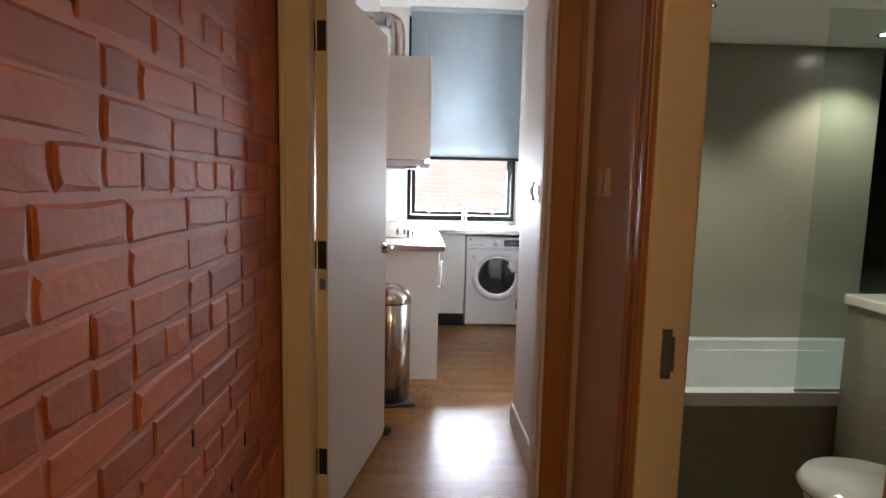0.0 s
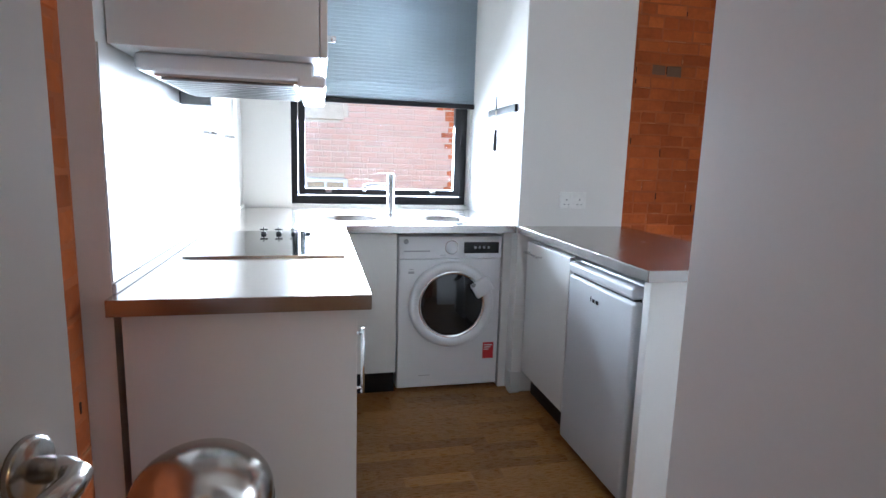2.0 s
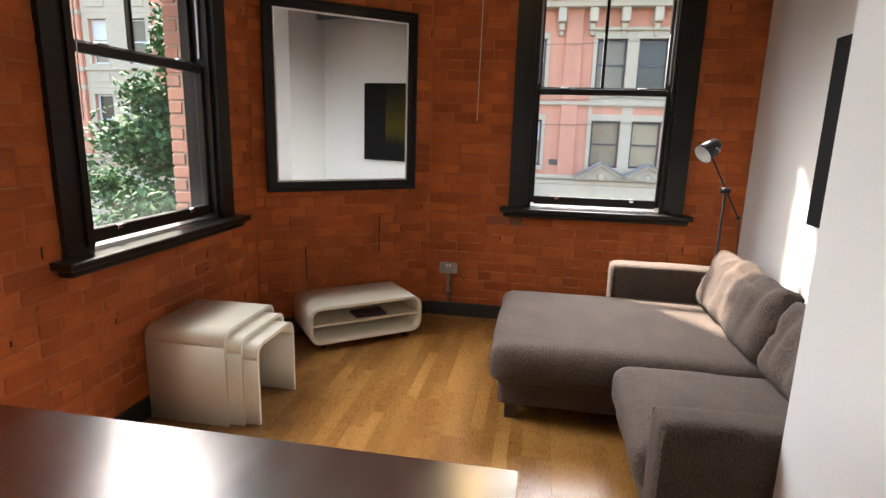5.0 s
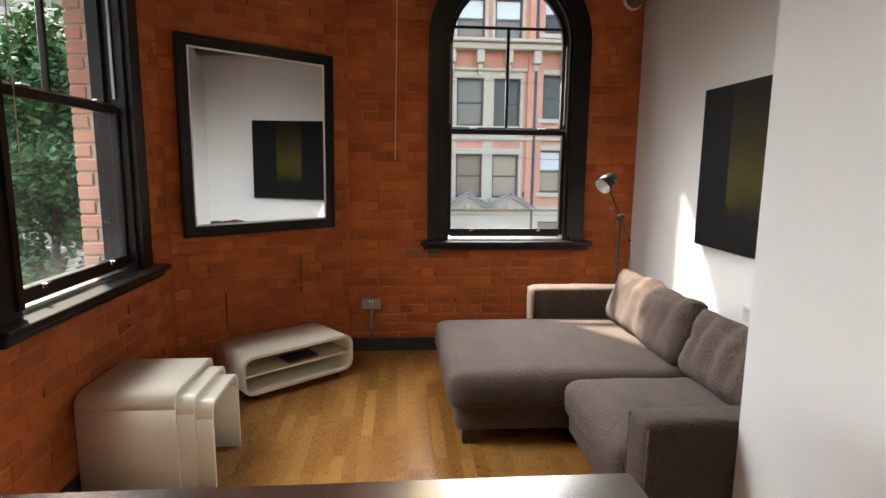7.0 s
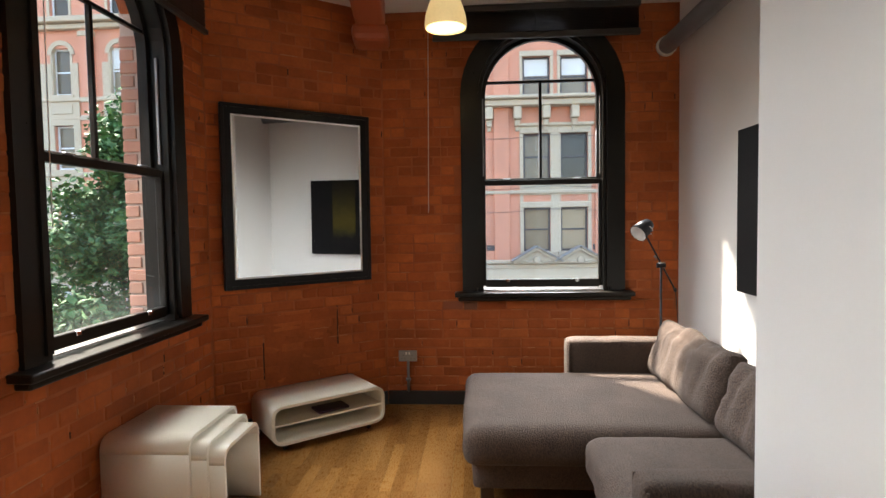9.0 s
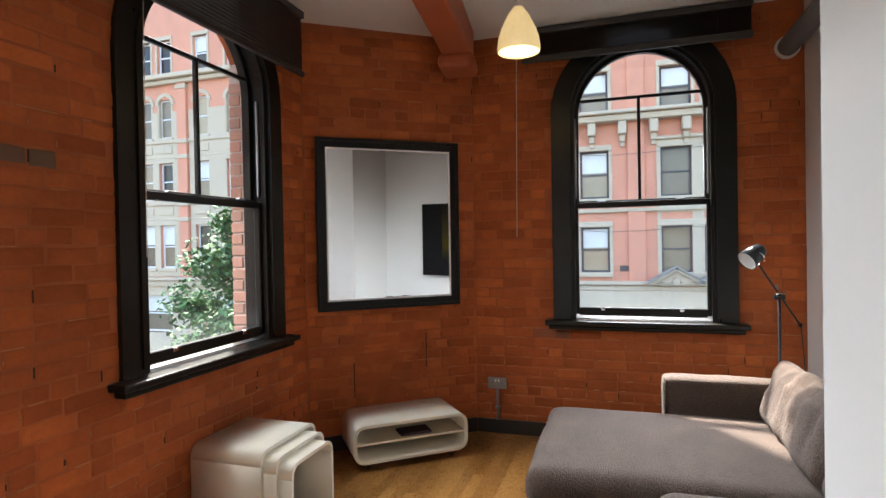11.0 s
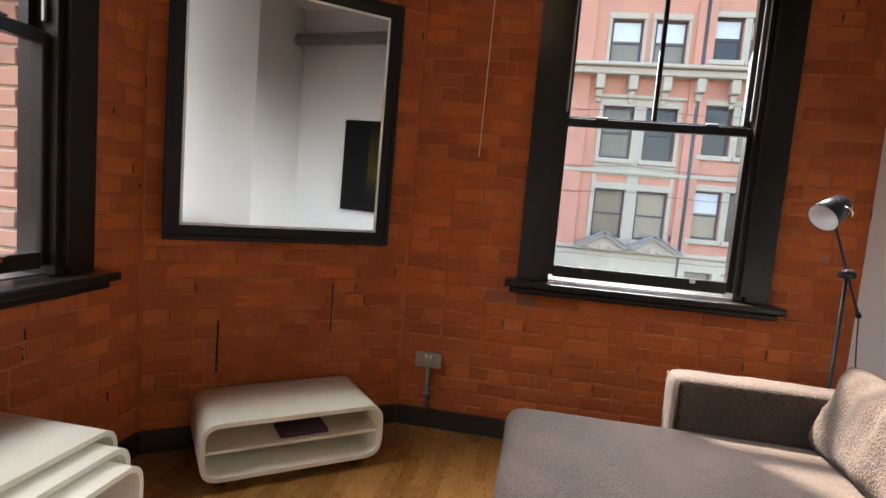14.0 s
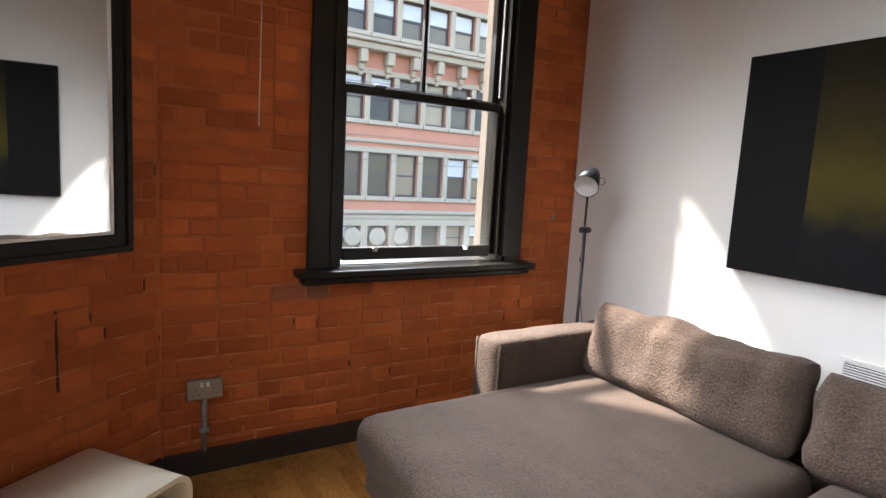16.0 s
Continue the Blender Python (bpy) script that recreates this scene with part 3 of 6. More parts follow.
def sash_window(name, m, c, label):
    w = tagged(new(name), label, "", "", "structure")
    w.matrix_world = m @ Matrix.Translation((c, 0, 0))
    i = Matrix.Identity(4)
    part("surround", arch_ring(0.515, SURROUND_R, 0.90, -0.022, 0.03, i), black_gloss, w, "wide black-painted arched surround")
    part("inner_bead", arch_ring(0.488, 0.522, 0.93, -0.034, 0.05, i), black_gloss, w)
    part("box_frame", arch_ring(0.462, 0.505, 0.90, -0.005, 0.16, i), black_gloss, w)
    up = part("upper_sash", arch_ring(0.432, 0.466, 1.75, 0.085, 0.125, i), black_gloss, w)
    part("meeting_rail", local_box(i, -0.452, 0.452, 0.075, 0.125, 1.735, 1.782), black_gloss, up)
    part("transom_bar", local_box(i, -0.437, 0.437, 0.09, 0.118, 2.525, 2.545, 0.003), black_gloss, up)
    part("glazing_bar", local_box(i, -0.011, 0.011, 0.09, 0.118, 1.775, 2.53, 0.003), black_gloss, up)
    pane = part("pane", arch_pane(0.436, 1.77, 0.104, i), glass, up)
    pane.visible_shadow = False
    low = part("lower_sash", local_box(i, -0.468, -0.438, 0.03, 0.07, 0.935, 1.765), black_gloss, w)
    part("stile", local_box(i, 0.438, 0.468, 0.03, 0.07, 0.935, 1.765), black_gloss, low)
    part("bottom_rail", local_box(i, -0.44, 0.44, 0.03, 0.07, 0.925, 0.985), black_gloss, low)
    part("top_rail", local_box(i, -0.44, 0.44, 0.03, 0.07, 1.725, 1.768), black_gloss, low)
    pane = part("pane", local_box(i, -0.44, 0.44, 0.048, 0.052, 0.98, 1.73, 0), dirty_glass, low)
    pane.visible_shadow = False
    for u in (-0.27, 0.27):
        lift = box(-0.016, 0.016, -0.004, 0.004, -0.012, 0.012, 0.002)
        bm_box(lift, -0.016, 0.016, -0.022, 0.0, 0.008, 0.013, 0.002)
        bmesh.ops.transform(lift, matrix=Matrix.Translation((u, 0.026, 0.975)), verts=lift.verts)
        part("sash_lift", lift, chrome, low, "small metal sash lift")
        part("sash_fastener", box(u - 0.03, u + 0.03, 0.02, 0.045, 1.768, 1.778, 0.003), grey_metal, low)
    for s in (-1, 1):
        part("sash_channel", local_box(i, s * 0.452 - 0.006, s * 0.452 + 0.006, 0.035, 0.05, 1.80, 2.40, 0.002), grey_metal, w, "pale metal sash channel")
    sill = box(-0.685, 0.685, -0.10, 0.05, 0.862, 0.897, 0.008, 2)
    bm_box(sill, -0.66, 0.66, -0.07, 0.0, 0.828, 0.862, 0.01, 2)
    part("window_sill", sill, black_gloss, w, "black gloss-painted moulded sill")
    part("outer_sill", box(-0.5, 0.5, 0.05, 0.34, 0.86, 0.90, 0.01), skirting_paint, w, "dark painted outer sill")
    return w


sash_window("window_1", NORTH, W1, "tall arched sash window painted gloss black")
sash_window("window_2", EAST, W2, "tall arched sash window painted gloss black")

# outer brick reveal seen through the north window, and a painted one at the east window
for m, c, name in ((NORTH, W1, "window_1"), (EAST, W2, "window_2")):
    rev = bmesh.new()
    for s in (-1, 1):
        bm_box(rev, s * 0.66 - 0.16, s * 0.66 + 0.16, 0.165, 0.278, 0.86, SPRING + 0.55)
    bmesh.ops.transform(rev, matrix=m @ Matrix.Translation((c, 0, 0)), verts=rev.verts)
    reveal = structure("trim_reveal", rev, ext_mortar if m is NORTH else ext_cream, "outer window reveal")
    if m is NORTH:
        for k in range(22):
            for s in (-1, 1):
                deep = 0.115 if k % 2 else 0.085
                z = 0.905 + 0.075 * k
                b = box(-0.012, 0.006, 0.286 - deep, 0.283, 0, 0.063, 0.004, 1, m @ Matrix.Translation((c + s * 0.503, 0, z)))
                part("brick", b, ext_brick, reveal)

# kitchen window: black metal frame with one wide pane
kw = tagged(new("window_3"), "wide black metal kitchen window with a top-hung pane", "", "", "structure")
kw.matrix_world = basis((1.41, 6.88), (1, 0), (0, 1))
fr = bmesh.new()
bm_panel(fr, -0.57, 0.57, 0.92, 3.0, [(-0.53, 0.53, 0.975, 2.96)], 0.03, 0.09, Matrix.Identity(4))
part("window_frame", fr, black_satin, kw)
sa = bmesh.new()
bm_panel(sa, -0.525, 0.525, 0.98, 1.95, [(-0.485, 0.485, 1.02, 1.91)], 0.012, 0.06, Matrix.Identity(4))
sash = part("casement", sa, black_satin, kw)
p = part("pane", box(-0.485, 0.485, 0.034, 0.038, 1.02, 1.91), glass, sash)
p.visible_shadow = False
p = part("pane", box(-0.53, 0.53, 0.05, 0.054, 1.96, 2.96), glass, kw)
p.visible_shadow = False
part("transom_bar", box(-0.53, 0.53, 0.03, 0.09, 1.93, 1.97, 0.004), black_satin, kw)
for u in (-0.34, 0.34):
    part("catch", box(u - 0.02, u + 0.02, -0.005, 0.02, 1.0, 1.02, 0.004), chrome, sash, "white window catch")
part("window_sill", box(-0.575, 0.575, -0.018, 0.03, 0.905, 0.922, 0.004), plaster, kw)


# ---- doors and door frames ----
def strip(x0, x1, y0, y1, z0, z1, bevel=0.006):
    return box(x0, x1, y0, y1, z0, z1, bevel, 2)


df = tagged(new("door_frame"), "cream and brown painted door frame of the kitchen doorway", "", "", "structure")
part("lining_left", strip(0.545, 0.5865, 2.925, 3.065, 0, 2.06), cream_gloss, df)
part("lining_right", strip(1.394, 1.434, 2.925, 3.065, 0, 2.06), door_paint, df, "white painted lining")
part("lining_head", strip(0.585, 1.394, 2.925, 3.065, 2.02, 2.06), cream_gloss, df)
part("stop_right", strip(1.381, 1.394, 2.955, 2.99, 0, 2.02, 0.003), door_paint, df)
arch = strip(0.492, 0.585, 2.906, 2.93, 0, 2.13)
bm_box(arch, 0.492, 0.51, 2.898, 2.93, 0, 2.13, 0.005, 2)
part("architrave_left", arch, cream_gloss, df, "cream gloss architrave")
arch = strip(1.405, 1.50, 2.906, 2.93, 0, 2.13)
bm_box(arch, 1.48, 1.50, 2.896, 2.93, 0, 2.13, 0.005, 2)
part("architrave_right", arch, wood_trim, df, "warm brown architrave")
part("architrave_head", strip(0.572, 1.405, 2.906, 2.93, 2.035, 2.13), cream_gloss, df)
part("strike_plate", box(1.389, 1.3935, 2.995, 3.02, 0.78, 0.88, 0.001), chrome, df, "metal strike plate")

bdf = tagged(new("door_frame_bathroom"), "cream painted door frame of the bathroom doorway", "", "", "structure")
part("lining_far", strip(1.525, 1.645, 2.38, 2.412, 0, 2.04), cream_gloss, bdf)
part("lining_near", strip(1.525, 1.645, 1.62, 1.65, 0, 2.04), cream_gloss, bdf)
part("lining_head", strip(1.525, 1.645, 1.65, 2.38, 2.01, 2.04), cream_gloss, bdf)
arch = strip(1.508, 1.53, 2.388, 2.462, 0, 2.1)
bm_box(arch, 1.50, 1.53, 2.444, 2.462, 0, 2.1, 0.005, 2)
bm_box(arch, 1.504, 1.53, 2.40, 2.412, 0, 2.1, 0.004, 2)
part("architrave_far", arch, wood_trim, bdf, "warm brown moulded architrave")
part("architrave_near", strip(1.508, 1.53, 1.57, 1.644, 0, 2.1), wood_trim, bdf)
part("architrave_head", strip(1.508, 1.53, 1.644, 2.388, 2.02, 2.1), wood_trim, bdf)
keep = box(1.572, 1.598, 2.3745, 2.3798, 0.80, 0.93, 0.001)
bm_box(keep, 1.598, 1.606, 2.371, 2.38, 0.82, 0.91, 0.002)
part("strike_plate", keep, grey_metal, bdf, "aged metal strike plate with a lip")

# the open kitchen door, hinged at the left
door = tagged(new("door_1"), "white flush door standing open, with a steel lever handle", "", "", "structure")
door.matrix_world = pose(0.610, 3.012, 0, 0, 0, 78)
part("leaf", box(0, 0.785, -0.022, 0.022, 0.008, 1.985, 0.003), door_paint, door)
hb = part("door_handle", lathe([(0, 0), (0.026, 0), (0.026, 0.006), (0.022, 0.009), (0, 0.009)], Matrix.Translation((0.722, -0.022, 0.975)) @ Matrix.Rotation(radians(90), 4, "X"), 24), steel_dark, door, "brushed steel lever handle on a round rose")
part("lever", tube([(0.722, -0.028, 0.975), (0.722, -0.055, 0.975), (0.716, -0.066, 0.975), (0.70, -0.07, 0.975), (0.60, -0.07, 0.973)], 0.0105, 12), steel_dark, hb)
part("latch_plate", box(0.7855, 0.7875, -0.012, 0.012, 0.93, 1.08, 0.001), chrome, door)
part("hinge_edge", box(-0.001, 0.002, -0.021, 0.021, 0.012, 1.98), cream_gloss, door, "cream painted hinge edge")
for z in (0.20, 0.975, 1.73):
    h = box(-0.004, -0.001, -0.018, 0.014, z, z + 0.10, 0.001)
    bm_tube(h, [(-0.006, 0.024, z), (-0.006, 0.024, z + 0.10)], 0.006, 8)
    part("hinge", h, rubber, door, "dark metal butt hinge")
part("hinge_bolt", box(-0.008, -0.0005, -0.014, 0.008, 0.90, 0.94, 0.003), grey_metal, door)
stop = tube([(0, 0, 0), (0, 0, 0.03)], 0.02, 12)
bm_box(stop, -0.03, 0.03, -0.016, 0.016, 0, 0.022, 0.006)
solo("door_wedge", stop, rubber, "black rubber doorstop at the open door's foot", "doorstop", m=pose(0.808, 3.775, 0.001, 0, 0, 77))

# ceiling beam and pipe
beam = bmesh.new()
bm_box(beam, -0.10, 0.10, 0.0, 5.2, CEIL - 0.24, CEIL + 0.02, 0.02, 2)
bm_box(beam, -0.13, 0.13, 0.0, 0.30, CEIL - 0.34, CEIL - 0.22, 0.04, 2)
ob = structure("trim_beam", beam, beam_paint, "orange-painted ceiling beam on a corbel", pose(5.80, 5.62, 0, 0, 0, 97))
pipe = tube([(5.94, 3.415, 2.74), (3.30, 3.415, 2.74)], 0.062, 20)
ob = solo("ceiling_pipe", pipe, pipe_grey, "grey-painted round pipe running along the wall under the ceiling", "pipe")
col = tube([(5.945, 3.415, 2.74), (5.915, 3.415, 2.74)], 0.075, 20)
part("collar", col, ceiling_paint, ob, "white end collar")


# ---- floor boards ----
def lay_boards():
    rnd = random.Random(4)
    wide, long_ = 0.1965, 1.285
    meshes = {}
    rest = bmesh.new()
    count = 0
    y = 0.0985 - 6 * wide
    while y < 6.6:
        if y + wide < 3.25:
            spans = ((0.5, 1.515),)
        elif y + wide < 3.95:
            spans = ((0.5, 1.515), (3.38, 5.94))
        else:
            spans = ((0.5, 5.94),)
        shift = rnd.uniform(0.1, 1.2)
        for x0, x1 in spans:
            x = 0.5 - shift
            while x < x1:
                a, b = max(x, x0), min(x + long_, x1)
                if b - a > 0.03 and not (a > 5.3 and y > 6.2):
                    if count < 298 and y > 0.09:
                        key = round(b - a, 3)
                        if key not in meshes:
                            meshes[key] = mesh_of("board", box(0, key - 0.0006, 0, wide - 0.0006, -0.012, 0, 0.0004), floor_boards)
                        ob = new("board", meshes[key])
                        ob.parent = floor
                        ob.location = (a, y, 0)
                        count += 1
                    else:
                        bm_box(rest, a, b - 0.0012, y, y + wide - 0.0012, -0.012, 0, 0.0)
                x += long_
        y += wide
    if rest.verts:
        tagged(part("boards", rest, floor_boards, floor), kind="stuff")
    else:
        rest.free()


# ---- bricks ----
def brick_variant(w, h, rnd):
    """A worn painted brick: eight-cornered uneven outline, soft arris, face barely proud of the joint."""
    bm = bmesh.new()
    j = lambda a: rnd.uniform(-a, a)
    run = [(-1, 0), (0, 0), (1, 0), (1, 0.5), (1, 1), (0, 1), (-1, 1), (-1, 0.5)]
    chip = rnd.choice((0, 2, 4, 6, None, None))
    back, rim, face = [], [], []
    for k, (a, z) in enumerate(run):
        du, dz = j(0.0026), j(0.0026)
        back.append(bm.verts.new((a * w / 2, 0.012, z * h)))
        rim.append(bm.verts.new((a * w / 2 + du, 0.0032, z * h + dz)))
        c = 0.0045 + rnd.uniform(0, 0.003) + (0.007 if k == chip else 0)
        face.append(bm.verts.new((a * (w / 2 - c) + du, j(0.0009), z * h + dz + (c if z == 0 else -c if z == 1 else 0))))
    mid = bm.verts.new((j(0.01), j(0.0012) - 0.0006, h / 2))
    for k in range(8):
        n = (k + 1) % 8
        bm.faces.new((face[k], face[n], mid))
        bm.faces.new((face[k], rim[k], rim[n], face[n]))
        bm.faces.new((rim[k], back[k], back[n], rim[n]))
    return bm


def brick_shapes(material, seed=3):
    rnd = random.Random(seed)
    out = {}
    for w in (0.215, 0.1025, 0.158, 0.06):
        out[w] = [mesh_of("brick", brick_variant(w, 0.0655, rnd), material) for _ in range(7)]
    return out


def lay_bricks(wall, m, u0, u1, z0, z1, blocked, focus, seed, shapes, odd=None, headers=4, cracks=(), pitch=0.0755, flecks=None):
    """Courses of stretchers with a header course now and then; the nearest 300 are objects, the rest one mesh."""
    rnd = random.Random(seed)
    spots = []
    n = 0
    z = z0
    while z + 0.06 < z1:
        head = n % headers == 0
        w = 0.1025 if head else 0.215
        u = u0 + (0 if head else (0.0 if n % 2 else -0.112)) - (0.05 if head and n % 8 else 0)
        while u < u1 - 0.02:
            ww = w
            if not head and rnd.random() < 0.28:
                ww = rnd.choice((0.1025, 0.158))
            a, b = max(u, u0), min(u + ww, u1)
            if b - a > 0.03 and not blocked(a, b, z, z + 0.0655):
                cut = [c for c, low, high in cracks if a + 0.03 < c < b - 0.03 and low < z + 0.03 < high]
                if cut:
                    spots.append((a, cut[0] - 0.004, z))
                    spots.append((cut[0] + 0.004, b, z))
                else:
                    spots.append((a, b, z))
            u += ww + 0.009
        z += pitch
        n += 1
    if flecks:
        # pits: near-black boxes laid in upright joints to stand for shade in voids
        pits, chips = bmesh.new(), bmesh.new()
        for a, b, z in spots:
            if rnd.random() < 0.07:
                w, low = rnd.uniform(0.003, 0.007), rnd.uniform(0.004, 0.02)
                bm_box(pits, b + 0.0045 - w / 2, b + 0.0045 + w / 2, 0.0018, 0.0056, z + low, z + low + rnd.uniform(0.022, 0.05), 0, 1, m)
            if rnd.random() < flecks * (1.7 if z < 0.85 else 0.3):
                u, l_ = rnd.uniform(a, a + 0.06), rnd.uniform(0.03, 0.17)
                bm_box(chips, u, min(u + l_, b), 0.0004, 0.0056, z - 0.007, z - 0.007 + rnd.uniform(0.0025, 0.005), 0, 1, m @ Matrix.Rotation(rnd.uniform(-0.0006, 0.0006), 4, "Y"))
            if rnd.random() < flecks * (1.2 if z < 0.85 else 0.2):
                low = rnd.uniform(0.0, 0.03)
                bm_box(chips, b + 0.002, b + 0.0055, 0.0004, 0.0056, z + low, z + low + rnd.uniform(0.01, 0.03), 0, 1, m)
        tagged(part("joint_pits", pits, gap_shade, wall, "dark strips standing in for the shade in open upright joints"), kind="stuff")
        tagged(part("mortar_chips", chips, mortar_pale, wall, "pale mortar showing through the paint"), kind="stuff")
    spots.sort(key=lambda s: math.hypot((s[0] + s[1]) / 2 - focus[0], s[2] - focus[1]))
    rest = bmesh.new()
    for k, (a, b, z) in enumerate(spots):
        w = min(shapes, key=lambda q: abs(q - (b - a)))
        me = rnd.choice(shapes[w])
        place = m @ Matrix.Translation(((a + b) / 2, 0.002 + rnd.uniform(-0.0016, 0.0016), z + rnd.uniform(-0.004, 0.004))) @ Matrix.Rotation(rnd.uniform(-0.012, 0.012), 4, "Y") @ Matrix.Diagonal(((b - a) / w, 1, 1, 1))
        if k < 300:
            ob = new("brick", me)
            ob.parent = wall
            ob.matrix_world = place
            if odd and odd(a, b, z):
                ob.material_slots[0].link = "OBJECT"
                ob.material_slots[0].material = brick_bare
        else:
            base = len(rest.verts)
            rest.from_mesh(me)
            rest.verts.ensure_lookup_table()
            bmesh.ops.transform(rest, matrix=place, verts=rest.verts[base:])
    if rest.verts:
        tagged(part("bricks", rest, brick_paint, wall), kind="stuff")
    else:
        rest.free()


def round_window(c):
    def blocked(a, b, z0, z1):
        u, z = (a + b) / 2 - c, (z0 + z1) / 2
        if z < 0.83:
            return False
        if z < SPRING:
            return -0.60 < u < 0.60 if (b - a) > 0.12 else -0.625 < u < 0.625
        return math.hypot(u, z - SPRING) < 0.60
    return blocked


# ---- soft shapes ----
def soft_box(x0, x1, y0, y1, z0, z1, r, puff=0.0, noise_amp=0.006, seed=0, n=(14, 14, 8), m=None, pinch=0.0, folds=(), ear=0.0):
    """An upholstered block: rounded edges, a crown on top, and slight unevenness."""
    bm = bmesh.new()
    c = Vector(((x0 + x1) / 2, (y0 + y1) / 2, (z0 + z1) / 2))
    h = Vector(((x1 - x0) / 2, (y1 - y0) / 2, (z1 - z0) / 2))
    r = min(r, *h)
    made = {}

    def spot(i, j, k):
        key = (i, j, k)
        if key in made:
            return made[key]
        q = Vector((2 * i / n[0] - 1, 2 * j / n[1] - 1, 2 * k / n[2] - 1))
        # crowd the grid towards the edges so that they stay round
        q = Vector([math.copysign(1 - (1 - abs(a)) ** 1.5, a) for a in q])
        p = Vector((q.x * h.x, q.y * h.y, q.z * h.z))
        core = Vector([max(-h[a] + r, min(h[a] - r, p[a])) for a in range(3)])
        off = p - core
        if off.length > 1e-9:
            p = core + off.normalized() * r if max(abs(off[a]) for a in range(3)) > 0 else p
        crown = (1 - q.x ** 2) * (1 - q.y ** 2)
        if q.z > 0:
            p.z += puff * crown * q.z + ear * abs(q.x) ** 5 * q.z
        p.y *= 1 - pinch * (abs(q.x) ** 3) * (1 if q.z > 0 else 0.4)
        for fx, fw, fd in folds:
            p.y -= fd * math.exp(-((p.x - fx + 0.12 * q.z * h.z) / fw) ** 2) * (0.5 + 0.5 * q.z) * (1 if q.y > 0 else 0)
        w = p + c
        d = noise.noise(Vector((w.x * 6 + seed, w.y * 6, w.z * 6))) * noise_amp + noise.noise(Vector((w.x * 17, w.y * 17 + seed, w.z * 17))) * noise_amp * 0.5
        p += (p.normalized() if p.length else Vector((0, 0, 1))) * d
        made[key] = bm.verts.new(p + c)
        return made[key]

    for a in range(n[0]):
        for b in range(n[1]):
            for k, flip in ((0, True), (n[2], False)):
                q = [spot(a, b, k), spot(a + 1, b, k), spot(a + 1, b + 1, k), spot(a, b + 1, k)]
                bm.faces.new(q[::-1] if flip else q).smooth = True
    for a in range(n[0]):
        for b in range(n[2]):
            for k, flip in ((0, False), (n[1], True)):
                q = [spot(a, k, b), spot(a + 1, k, b), spot(a + 1, k, b + 1), spot(a, k, b + 1)]
                bm.faces.new(q[::-1] if flip else q).smooth = True
    for a in range(n[1]):
        for b in range(n[2]):
            for k, flip in ((0, True), (n[0], False)):
                q = [spot(k, a, b), spot(k, a + 1, b), spot(k, a + 1, b + 1), spot(k, a, b + 1)]
                bm.faces.new(q[::-1] if flip else q).smooth = True
    if m is not None:
        bmesh.ops.transform(bm, matrix=m, verts=bm.verts)
    return bm


